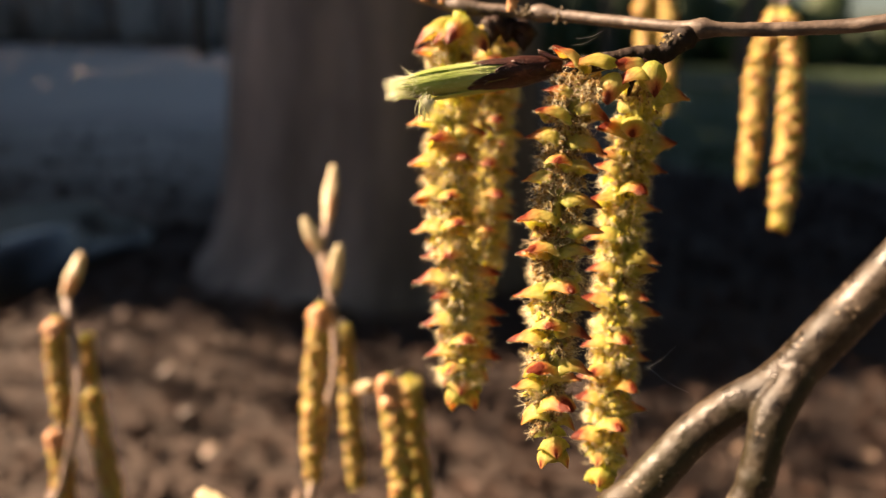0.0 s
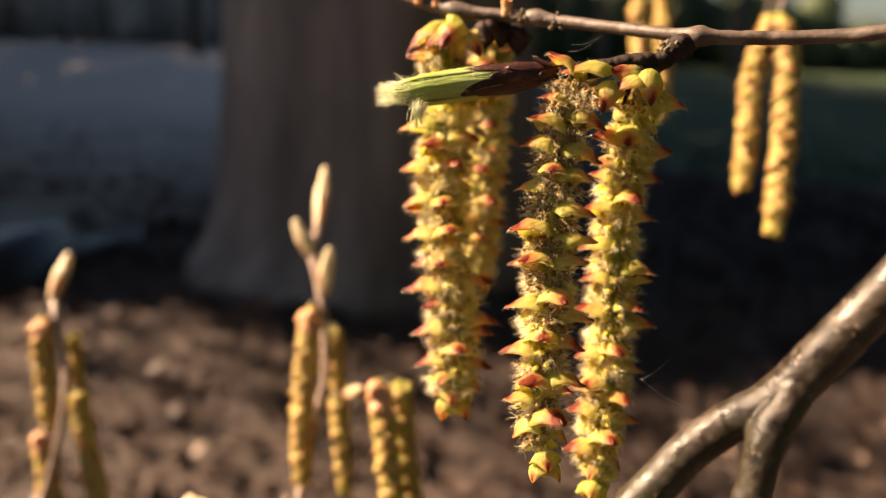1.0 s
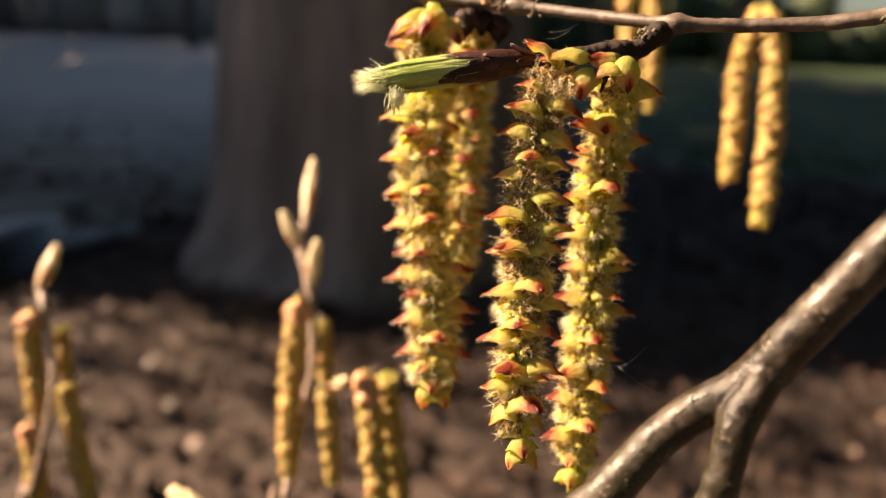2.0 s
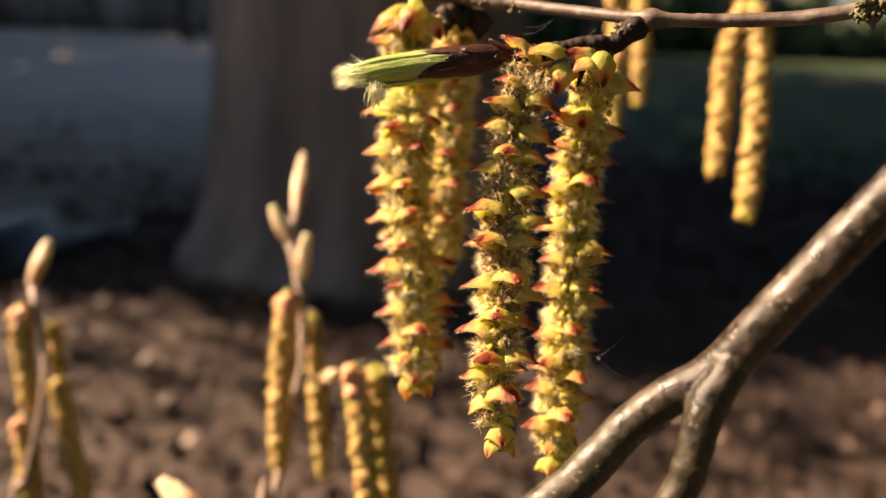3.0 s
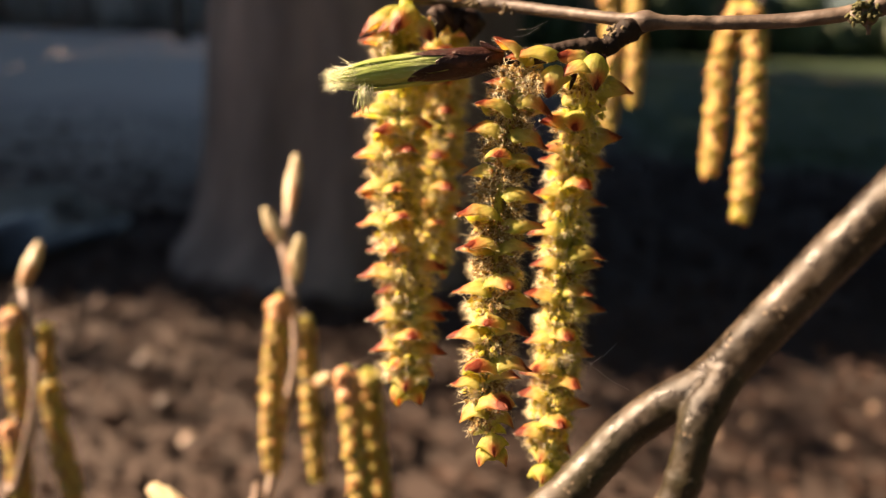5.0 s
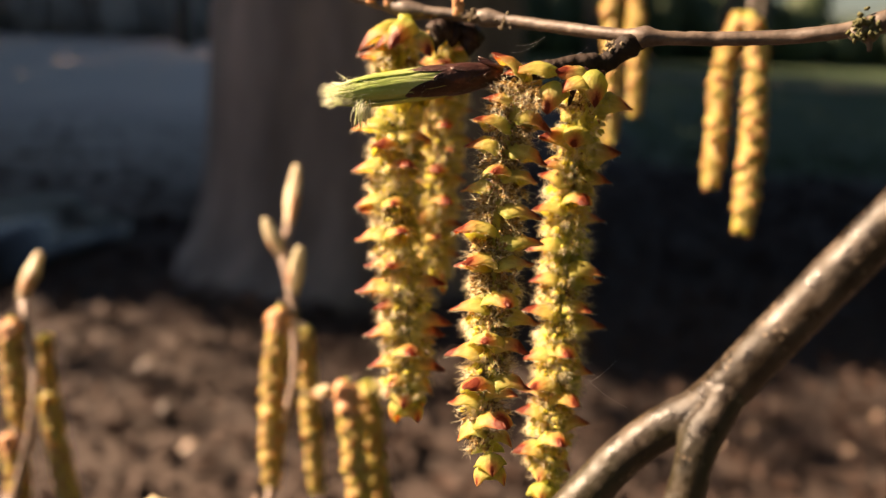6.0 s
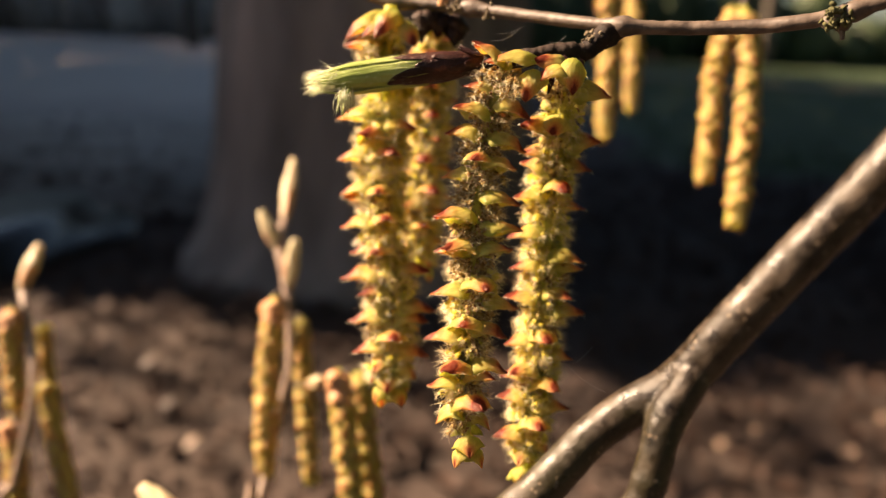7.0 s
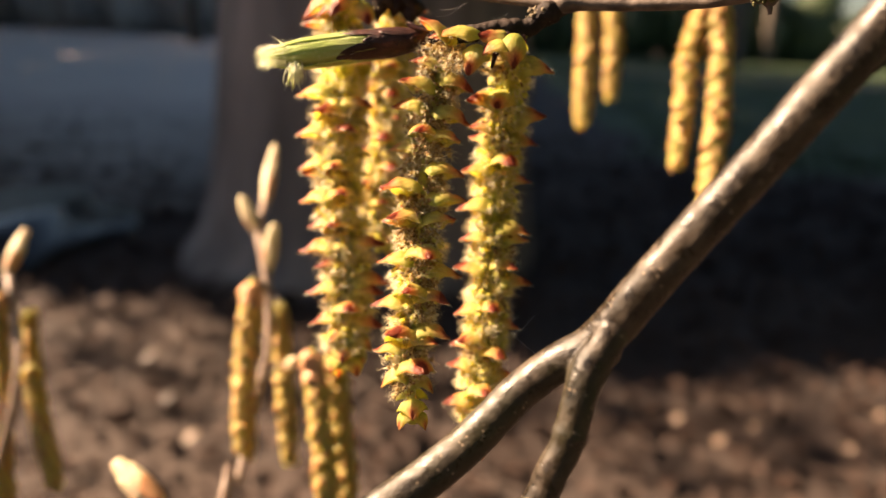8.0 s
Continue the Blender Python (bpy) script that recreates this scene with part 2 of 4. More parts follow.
def blob(bm, centre, radii, turn=None, sub=1, slot=0, rough=0.0, grain=500.0):
    m = Matrix.Translation(centre) @ (turn.to_4x4() if turn else Matrix()) @ Matrix.Diagonal((*radii, 1))
    made = bmesh.ops.create_icosphere(bm, subdivisions=sub, radius=1, matrix=m)["verts"]
    if rough:
        for v in made:
            o = v.co - Vector(centre)
            v.co = Vector(centre) + o * (1 + rough * noise.noise(v.co * grain))
    for f in {f for v in made for f in v.link_faces}:
        f.material_index = slot


def fibre(bm, a, b, width, slot=0, bend=0.15):
    """A fine hair: a bent, three-sided spike."""
    a, b = Vector(a), Vector(b)
    d = b - a
    s = d.orthogonal().normalized() * width
    o = d.normalized().cross(s)
    mid = (a + b) / 2 + s.normalized() * d.length * bend
    ring = [[bm.verts.new(c + k * (s * math.cos(x) + o * math.sin(x))) for x in (0, 2.1, 4.2)] for c, k in ((a, 1), (mid, 0.75))]
    tip = bm.verts.new(b)
    for k in range(3):
        bm.faces.new((ring[0][k], ring[0][(k + 1) % 3], ring[1][(k + 1) % 3], ring[1][k])).material_index = slot
        bm.faces.new((ring[1][k], ring[1][(k + 1) % 3], tip)).material_index = slot


def wisp(bm, a, b, width, slot, bend):
    """A finer hair: a bent flat sliver."""
    a, b = Vector(a), Vector(b)
    d = b - a
    s = d.orthogonal().normalized()
    o = d.cross(s).normalized() * width
    mid = (a + b) / 2 + s * d.length * bend
    v = [bm.verts.new(q) for q in (a - o, a + o, mid + o * 0.8, mid - o * 0.8, b)]
    bm.faces.new(v[:4]).material_index = slot
    bm.faces.new((v[3], v[2], v[4])).material_index = slot


def shell(bm, place, thickness, nu, nv, slot=0):
    """A leaf-like skin with two faces and a rim; place(u, v) with u 0..1 and v -1..1. Writes 'along' for the colour."""
    lay = bm.verts.layers.float.get("along") or bm.verts.layers.float.new("along")
    grid = [[Vector(place(i / nu, 2 * j / nv - 1)) for j in range(nv + 1)] for i in range(nu + 1)]
    top, low = [], []
    for i in range(nu + 1):
        r1, r2 = [], []
        for j in range(nv + 1):
            du = grid[min(i + 1, nu)][j] - grid[max(i - 1, 0)][j]
            dv = grid[i][min(j + 1, nv)] - grid[i][max(j - 1, 0)]
            nrm = du.cross(dv)
            nrm = nrm.normalized() if nrm.length > 1e-12 else Vector((0, 0, 1))
            for row, k in ((r1, 0.5), (r2, -0.5)):
                v = bm.verts.new(grid[i][j] + nrm * thickness * k)
                v[lay] = i / nu * (1.06 - 0.3 * abs(2 * j / nv - 1))
                row.append(v)
        top.append(r1)
        low.append(r2)
    made = []
    for i in range(nu):
        for j in range(nv):
            made.append(bm.faces.new((top[i][j], top[i + 1][j], top[i + 1][j + 1], top[i][j + 1])))
            made.append(bm.faces.new((low[i][j], low[i][j + 1], low[i + 1][j + 1], low[i + 1][j])))
    for i in range(nu):
        for j, flip in ((0, False), (nv, True)):
            q = (top[i][j], low[i][j], low[i + 1][j], top[i + 1][j])
            made.append(bm.faces.new(q[::-1] if flip else q))
    for j in range(nv):
        for i, flip in ((0, True), (nu, False)):
            q = (top[i][j], low[i][j], low[i][j + 1], top[i][j + 1])
            made.append(bm.faces.new(q[::-1] if flip else q))
    for f in made:
        f.material_index = slot


# ---- the setting: ground, lawn, path, puddle ----
def sheet(name, xs, ys, height, mat, label, category):
    bm = bmesh.new()
    rows = [[bm.verts.new((x, y, height(x, y))) for x in xs] for y in ys]
    for a, b in zip(rows, rows[1:]):
        for i in range(len(xs) - 1):
            bm.faces.new((a[i], a[i + 1], b[i + 1], b[i]))
    return tagged(new(name, data_of(name, bm, mat)), label, category, kind="structure")


def lumps(x, y):
    near = max(0.0, 1 - abs(y - 3) / 9) * max(0.0, 1 - abs(x) / 9)
    return near * (0.035 * noise.noise((x * 1.7, y * 1.7, 0)) + 0.009 * noise.noise((x * 6, y * 6, 3)))


def steps(lo, hi, n, far):
    return [-far, -far / 8, *[lo + (hi - lo) * i / n for i in range(n + 1)], far / 8, far]


sheet("ground", steps(-9, 9, 150, 400), steps(-4, 14, 150, 400), lambda x, y: lumps(x, y) - 0.005, SOIL,
      "dark bare soil strewn with dead brown leaves", "ground")
sheet("lawn", [1.6 + 1.2 * i for i in range(24)], [6.4 + 0.7 * i for i in range(32)],
      lambda x, y: 0.035 + 0.015 * noise.noise((x, y, 5)) - (0.05 if x < 2.2 or y < 6.6 else 0), GRASS,
      "mown green lawn behind the shrub, partly in sun", "lawn")
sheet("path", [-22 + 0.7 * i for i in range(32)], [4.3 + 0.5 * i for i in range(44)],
      lambda x, y: (0.03 if y > 5 else 0.02) + 0.008 * noise.noise((x, y, 9)) - (0.06 if x > -0.5 else 0), HAZY_GRAVEL, "grey gravel path in the shade, painted paler with distance for haze", "path")


# sunlit strip of lawn, its light put into a paler sheet
def lit_strip():
    bm = bmesh.new()
    rows = []
    for i in range(31):
        x = 3.2 + 0.42 * i
        y = 17.2 + 0.045 * (x - 8.2) ** 2
        rows.append([bm.verts.new((x, y + w * (1 + 0.2 * noise.noise((x, w, 4))), 0.075 + 0.01 * noise.noise((x, w, 7)))) for w in (-0.7, -0.25, 0.25, 0.7)])
    for a, b in zip(rows, rows[1:]):
        for k in range(3):
            bm.faces.new((a[k], b[k], b[k + 1], a[k + 1]))
    tagged(new("path", data_of("path", bm, LIT_GRASS)), "narrow strip of lawn painted pale as if in sun", "path", kind="structure")


lit_strip()


def puddle(cx, cy, rx, ry, seed):
    bm = bmesh.new()
    ring = []
    for k in range(40):
        a = 2 * math.pi * k / 40
        r = 1 + 0.3 * noise.noise((math.cos(a) * 1.5, math.sin(a) * 1.5, seed))
        ring.append(bm.verts.new((cx + rx * r * math.cos(a), cy + ry * r * math.sin(a), 0.055)))
    low = [bm.verts.new((v.co.x, v.co.y, -0.04)) for v in ring]
    bm.faces.new(ring)
    for k in range(40):
        bm.faces.new((ring[k], low[k], low[(k + 1) % 40], ring[(k + 1) % 40]))
    tagged(new("water", data_of("water", bm, WATER)), "small puddle that mirrors the pale sky", "puddle", kind="structure")


puddle(-2.3, 3.6, 0.6, 0.95, 2)


# ---- dead leaves on the soil ----
def dead_leaf(bm, place, size, turn, tilt, curl):
    m = Matrix.Translation(place) @ Euler((tilt, tilt * 0.6, turn)).to_matrix().to_4x4()
    rows = []
    for i in range(5):
        u = i / 4
        w = 0.36 * math.sin(math.pi * (0.08 + 0.88 * u)) ** 0.8
        rows.append([bm.verts.new(m @ Vector(((u - 0.5) * size, v * w * size, size * curl * (abs(v) * w * 1.6 + (u - 0.5) ** 2)))) for v in (-1, 0, 1)])
    for a, b in zip(rows, rows[1:]):
        for k in range(2):
            bm.faces.new((a[k], a[k + 1], b[k + 1], b[k]))


def litter(name, count, xlo, xhi, ylo, yhi, size, mat, label, seed):
    rnd = random.Random(seed)
    bm = bmesh.new()
    for _ in range(count):
        x, y = rnd.uniform(xlo, xhi), ylo + (yhi - ylo) * rnd.random() ** 1.3
        if abs(noise.noise((x * 1.3, y * 1.6, 2))) < 0.05 and rnd.random() < 0.7:
            continue
        dead_leaf(bm, (x, y, lumps(x, y) + rnd.uniform(0.0, 0.03)), size * rnd.uniform(0.6, 1.5), rnd.uniform(0, 6.28), rnd.uniform(-0.35, 0.35), rnd.uniform(0.2, 0.9))
    tagged(new(name, data_of(name, bm, mat)), label, "leaves", kind="stuff")


litter("leaf_litter", 16000, -3.4, 3.4, 1.1, 6.5, 0.034, LITTER, "curled dead brown leaves lying on dark soil", 3)
litter("leaf_litter", 7000, -8, 8, -3.5, 8, 0.06, LITTER, "dead brown leaves scattered over bare soil", 5)
# small leaves painted pale in place of bright glints; the larger are brown
for k, (x, y, size) in enumerate(((0.758, 2.12, 0.045), (0.857, 2.02, 0.04), (1.22, 1.99, 0.05), (0.992, 2.115, 0.03), (1.42, 2.2, 0.035), (-0.955, 2.34, 0.09), (-0.787, 2.05, 0.07), (-0.66, 1.86, 0.05))):
    bm = bmesh.new()
    dead_leaf(bm, (0, 0, 0), size, 0, 0, 0.5)
    ob = new("dead_leaf", data_of("dead_leaf", bm, GLINT_LEAF if size < 0.06 else BROWN_LEAF))
    ob.matrix_basis = pose(x, y, lumps(x, y) + 0.03, 12, -38, 9 * (k % 5))
    tagged(ob, "curled dead leaf on the soil, coloured pale for a bright glint" if size < 0.06 else "large curled brown dead leaf lying on the soil", "leaf", "large dead leaves")


# ---- trees and shrubs behind, and unseen trees added to block light ----
def leaf_cloud(bm, rnd, centre, radii, count, size):
    for _ in range(count):
        d = Vector((rnd.gauss(0, 1), rnd.gauss(0, 1), rnd.gauss(0, 1))).normalized() * rnd.uniform(0.55, 1.05)
        lump = 1 + 0.3 * noise.noise(d * 2.3 + Vector(centre))
        c = Vector(centre) + Vector((d.x * radii[0], d.y * radii[1], d.z * radii[2])) * lump
        e = Euler((rnd.uniform(0, 6.3), rnd.uniform(0, 6.3), rnd.uniform(0, 6.3))).to_matrix()
        s = size * rnd.uniform(0.6, 1.4)
        v = [bm.verts.new(c + e @ Vector(q) * s) for q in ((-0.5, 0, 0), (0, -0.28, 0.06), (0.5, 0, 0), (0, 0.28, 0.06))]
        bm.faces.new(v)


def old_tree(place, r, height):
    x0, y0 = place
    t = thing("tree", (x0, y0, 0), label="old tree with furrowed grey-brown trunk and flared roots, and an unseen crown added against skylight", category="tree")
    bm = bmesh.new()
    n, sides = 90, 72
    rings = []
    for i in range(n + 1):
        z = -0.06 + height * (i / n) ** 1.8
        ring = []
        for k in range(sides):
            a = 2 * math.pi * k / sides
            flare = 0.5 * (1 - math.cos(a)) * 0.20 * math.exp(-max(z, 0) / 0.16) * (0.65 + 0.35 * math.cos(3 * a + 0.6)) + 0.10 * math.exp(-max(z, 0) / 0.5)
            rr = r * (1 - 0.4 * z / height) * (1 + flare)
            furrow = noise.noise((math.cos(a) * 4.5, math.sin(a) * 4.5, z * 0.8)) + 0.6 * noise.noise((math.cos(a) * 11, math.sin(a) * 11, z * 2.0))
            rr += 0.035 * furrow
            ring.append(bm.verts.new((x0 + rr * math.cos(a), y0 + rr * math.sin(a), z)))
        rings.append(ring)
    for a, b in zip(rings, rings[1:]):
        for k in range(sides):
            bm.faces.new((a[k], a[(k + 1) % sides], b[(k + 1) % sides], b[k]))
    part("trunk", bm, TREE_BARK, t)
    rnd = random.Random(5)
    for k in range(7):
        a, z = k * 2.4, height * (0.55 + 0.06 * k)
        c = Vector((x0, y0, z))
        d = Vector((math.cos(a), math.sin(a), 0.8))
        bm = bmesh.new()
        tube(bm, [c, c + d * 1.0, c + d * 2.1 + Vector((0, 0, 0.5)), c + d * 3.0 + Vector((rnd.uniform(-.5, .5), 0, 1.2))], lambda s: 0.13 * (1 - 0.85 * s), 16, 10, 0.1, 6)
        part("limb", bm, TREE_BARK, t)
    # unseen evergreen crown, added overhead to hold back skylight
    bm = bmesh.new()
    for k in range(16):
        c = (x0 + 1.6 + rnd.uniform(-4.6, 5.2), y0 + 1.0 + rnd.uniform(-4.2, 4.2), height + rnd.uniform(-0.6, 1.8))
        leaf_cloud(bm, rnd, c, (1.5, 1.5, 0.8), 260, 0.34)
    for k in range(10):
        c = (x0 + rnd.uniform(3.5, 7.5), y0 + rnd.uniform(-6.5, -1.0), height + rnd.uniform(-2.2, 1.0))
        leaf_cloud(bm, rnd, c, (1.5, 1.5, 0.8), 300, 0.36)
    part("crown", bm, FOLIAGE, t)


old_tree((-0.38, 3.95), 0.80, 7.0)


def screen_conifer(place, height, spread, seed, leaves=2600, size=0.42, taper=0.55, dense=True):
    rnd = random.Random(seed)
    x0, y0 = place
    t = thing("tree", (x0, y0, 0), label="tall dense dark evergreen tree, unseen, added to block sun and skylight", category="tree", group="evergreen trees")
    bm = bmesh.new()
    tube(bm, [(x0, y0, -0.1), (x0 + 0.05, y0, height * 0.5), (x0, y0, height * 0.96)], lambda s: 0.24 * (1 - 0.9 * s), 12, 12, 0.06, 4)
    part("trunk", bm, FAR_BARK, t)
    bm = bmesh.new()
    tiers = 9
    for k in range(tiers):
        f = k / (tiers - 1)
        z = height * (0.07 + 0.88 * f)
        w = spread * (1 - f) ** taper + 0.25
        if dense:
            blob(bm, (x0, y0, z), (w * 0.8, w * 0.8, height * 0.085), None, 3, 0, 0.35, 1.1)
        leaf_cloud(bm, rnd, (x0, y0, z), (w, w, height * 0.09), leaves // tiers, size)
    part("crown", bm, FOLIAGE, t)


# unseen evergreens added on the left to shade trunk and far ground
screen_conifer((-8.2, 6.1), 9.6, 0.45, 18, 2600, 0.3, 0.3)
screen_conifer((-6.0, 5.0), 6.2, 0.9, 19, 2600, 0.28, 0.4)
for k in range(26):
    y = 7.9 + 1.25 * k
    screen_conifer((min(-9.0, -0.6 * y - 3.2) - 0.6 * (k % 2), y + 2.1 + 0.25 * min(-9.0, -0.6 * y - 3.2)), (17.0 if k < 4 else 19.0 + 0.35 * k) + (k % 3), 1.9, 20 + k, 3000, taper=0.3, dense=k < 3)
# unseen evergreens added behind and to the right to cut skylight
for k in range(6):
    screen_conifer((-4.8 + 2.4 * k, -7.5 - 0.5 * (k % 2)), 5 + (k % 3), 1.9, 60 + k, 1600)
for k in range(5):
    screen_conifer((4.6 + 0.4 * (k % 2), -6.0 + 2.4 * k), 13 + (k % 2), 2.0, 80 + k, 1600, taper=0.35)


def dapple_tree(place, centre, radii, count, seed):
    rnd = random.Random(seed)
    x0, y0 = place
    t = thing("tree", (x0, y0, 0), label="unseen slender tree added so that its thin crown dapples the ground", category="tree")
    bm = bmesh.new()
    tube(bm, [(x0, y0, -0.1), (x0 + 0.3, y0, 3.0), (centre[0], centre[1], centre[2] + radii[2] * 0.7)], lambda s: 0.13 * (1.1 - s), 24, 12, 0.08, 4)
    part("trunk", bm, FAR_BARK, t)
    bm = bmesh.new()
    leaf_cloud(bm, rnd, centre, radii, count, 0.16)
    leaf_cloud(bm, rnd, centre, [r * 0.6 for r in radii], count // 2, 0.16)
    part("crown", bm, FOLIAGE, t)


# unseen tree, added only to break up the sun on the litter
dapple_tree((-7.6, 4.6), (-6.6, 4.5, 5.6), (2.2, 1.0, 1.2), 380, 6)


def hedge(x0, x1, y, height, depth, seed, mat=FOLIAGE, label="dark dense hedge along the far edge of the lawn"):
    rnd = random.Random(seed)
    t = thing("hedge", ((x0 + x1) / 2, y, 0), label=label, category="hedge", group="far hedges")
    x = x0
    while x < x1:
        bm = bmesh.new()
        h = height * rnd.uniform(0.7, 1.15)
        c = (x, y + rnd.uniform(-0.4, 0.4), h * 0.42)
        blob(bm, c, (rnd.uniform(0.5, 0.9), depth * 0.8, h * 0.5), None, 2, 0, 0.4, 1.5)
        leaf_cloud(bm, rnd, c, (1.0, depth * 1.15, h * 0.62), 150, 0.26)
        part("bush", bm, mat, t)
        x += rnd.uniform(0.35, 0.7)


hedge(-20, -0.5, 27.5, 3.4, 1.0, 1, HAZED_HEDGE, "far hedge beyond the gravel path, colour greyed for haze")
hedge(0.5, 13.2, 27.5, 3.4, 1.0, 5)
hedge(17.2, 30, 28.5, 3.8, 1.0, 2)
hedge(11, 20, 29.5, 1.95, 0.9, 3)


def bare_tree(x0, y0, r, height, seed):
    rnd = random.Random(seed)
    t = thing("tree", (x0, y0, 0), label="slim bare tree standing behind the lawn", category="tree", group="far trees")
    bm = bmesh.new()
    tube(bm, [(x0, y0, -0.1), (x0 + rnd.uniform(-.15, .15), y0, height * 0.4), (x0 + rnd.uniform(-.4, .4), y0, height)], lambda s: r * (1.1 - 0.9 * s), 20, 12, 0.08, 3)
    part("trunk", bm, FAR_BARK, t)
    for k in range(6):
        z = height * (0.35 + 0.1 * k)
        a = rnd.uniform(0, 6.28)
        bm = bmesh.new()
        tube(bm, [(x0, y0, z), (x0 + math.cos(a), y0 + math.sin(a), z + 0.8), (x0 + 1.8 * math.cos(a), y0 + 1.8 * math.sin(a), z + 2.1)], lambda s: r * 0.4 * (1 - 0.85 * s), 8, 8)
        part("limb", bm, FAR_BARK, t)


for k, (x, y, r) in enumerate(((-7.2, 22, 0.2), (-4.1, 24, 0.16), (-1.4, 21, 0.2), (4.6, 25, 0.18), (8.3, 23.5, 0.22), (10.2, 26, 0.2), (16.6, 25, 0.17))):
    bare_tree(x, y, r, 8, 40 + k)


def grass_tufts(count):
    rnd = random.Random(8)
    verts, faces = [], []
    for _ in range(count):
        x, y = rnd.uniform(2.2, 14), 6.8 + 13 * rnd.random() ** 1.5
        a, h = rnd.uniform(0, 6.28), rnd.uniform(0.03, 0.08)
        dx, dy = 0.008 * math.cos(a), 0.008 * math.sin(a)
        z = 0.03
        i = len(verts)
        verts += [(x - dx, y - dy, z), (x + dx, y + dy, z), (x + dy * 3, y - dx * 3, z + h)]
        faces.append((i, i + 1, i + 2))
    me = bpy.data.meshes.new("grass")
    me.from_pydata(verts, [], faces)
    me.materials.append(BLADE)
    tagged(new("grass", me), "short green grass blades on the lawn", "grass", kind="stuff")


grass_tufts(20000)


# ---- catkins: a stalk, hooded bracts and stamens with white hairs beneath them ----
MM = 0.001


def bract_data(seed, length=4.6, width=2.3, arch=1.5, beak=0.5, skin=None):
    rnd = random.Random(seed)
    length, width = length * rnd.uniform(0.9, 1.1), width * rnd.uniform(0.9, 1.1)
    arch, beak, skew = arch * rnd.uniform(0.8, 1.2), beak * rnd.uniform(0.2, 1.5), rnd.uniform(-0.35, 0.35)

    def place(u, v):
        w = width * (0.35 + 0.65 * min(1, u / 0.3)) * (1 - max(0, (u - 0.3) / 0.7) ** 1.25) ** 0.75 + 0.03
        a = v * 1.5 * (1 - 0.4 * u)
        x = 0.3 + length * u
        y = w * math.sin(a) + skew * u * u
        z = arch * math.sin(math.pi * min(1, u * 0.9 + 0.08) ** 0.8) + beak * u ** 5 - 0.9 * w * (1 - math.cos(a)) * 1.25
        z += 0.22 * noise.noise((u * 4, v * 2.2, seed)) + 0.08 * noise.noise((u * 11, v * 6, seed)) + 0.05 * math.cos(v * 12) * (1 - u)
        y += 0.16 * noise.noise((u * 5, v * 3, seed + 7))
        return x * MM, y * MM, z * MM

    bm = bmesh.new()
    shell(bm, place, 0.16 * MM, 12, 12)
    if not skin:
        for _ in range(70):
            u, v = rnd.random() ** 0.8, rnd.choice((-1, 1)) * rnd.uniform(0.92, 1.0)
            root = Vector(place(u, v))
            go = Vector((0.5 + rnd.gauss(0, 0.4), math.copysign(0.7, v) + rnd.gauss(0, 0.3), -abs(rnd.gauss(0.3, 0.4))))
            wisp(bm, root, root + go.normalized() * rnd.uniform(0.3, 0.8) * MM, 0.012 * MM, 1, rnd.uniform(-.2, .2))
    return data_of("bract", bm, skin or BRACT, HAIR)


def cluster_data(seed, dry, count=26, fine=True):
    """Small two-lobed anthers on threads, each with a tuft of fine hairs, in the half-round under a bract."""
    rnd = random.Random(seed)
    bm = bmesh.new()
    for k in range(count):
        a = rnd.gauss(0, 0.55)
        r = rnd.uniform(0.9, 3.3) if fine else rnd.uniform(0.8, 2.6)
        z = rnd.uniform(-2.5, 0.2) - 0.10 * r
        c = Vector((r * math.cos(a), r * math.sin(a), z)) * MM
        out = Vector((math.cos(a), math.sin(a), rnd.uniform(-0.9, 0.3))).normalized()
        q = out.to_track_quat("Z", "X").to_matrix() @ Euler((0, 0, rnd.uniform(0, 6.3))).to_matrix()
        s = rnd.uniform(0.75, 1.25) * (0.85 if dry else 1.2) * (1 if fine else 1.4)
        for side in (-1, 1):
            off = q @ Vector((side * 0.17 * s, 0, 0)) * MM
            blob(bm, c + off, (0.17 * s * MM, 0.22 * s * MM, 0.40 * s * MM), q, 1, 0, 0.8, 3000)
        if rnd.random() < (0.6 if dry else 0.22):
            blob(bm, c + q @ Vector((0, 0.12 * s, 0.14)) * MM, (0.10 * s * MM, 0.20 * s * MM, 0.34 * s * MM), q, 1, 1)
        fibre(bm, (0.25 * math.cos(a) * MM, 0.25 * math.sin(a) * MM, (z * 0.5 + 0.3) * MM), c, 0.07 * MM, 0, rnd.uniform(-0.2, 0.2))
        for h in range((8 if dry else 18) if fine else 2):
            tip = c + out * 0.3 * MM + (out + Vector((rnd.gauss(0, .6), rnd.gauss(0, .6), rnd.gauss(0, .6) - 0.1))).normalized() * rnd.uniform(0.5, 1.9) * MM
            wisp(bm, c + out * 0.25 * MM, tip, (0.018 if fine else 0.04) * MM, 2, rnd.uniform(-0.3, 0.3))
        if dry:
            for _ in range(2):
                fibre(bm, c, c + Vector((rnd.gauss(0, 1), rnd.gauss(0, 1), rnd.gauss(0, 1))).normalized() * rnd.uniform(0.6, 1.1) * MM, 0.07 * MM, rnd.randrange(2), rnd.choice((-0.4, 0.4)))
    return data_of("stamen_tuft", bm, ANTHER_DRY if dry else ANTHER, SLIT, HAIR)


BRACTS = [bract_data(k) for k in range(7)]
DARK_SCALES = [bract_data(90 + k, 4.6, 2.0, 1.2, -0.6, DRY_SCALE) for k in range(4)]
PINK_SCALES = [bract_data(95 + k, 4.4, 2.2, 1.3, 0.3, PINK) for k in range(2)]
HOODS = [bract_data(20 + k, 5.2, 2.3, 1.5, 0.1) for k in range(3)]
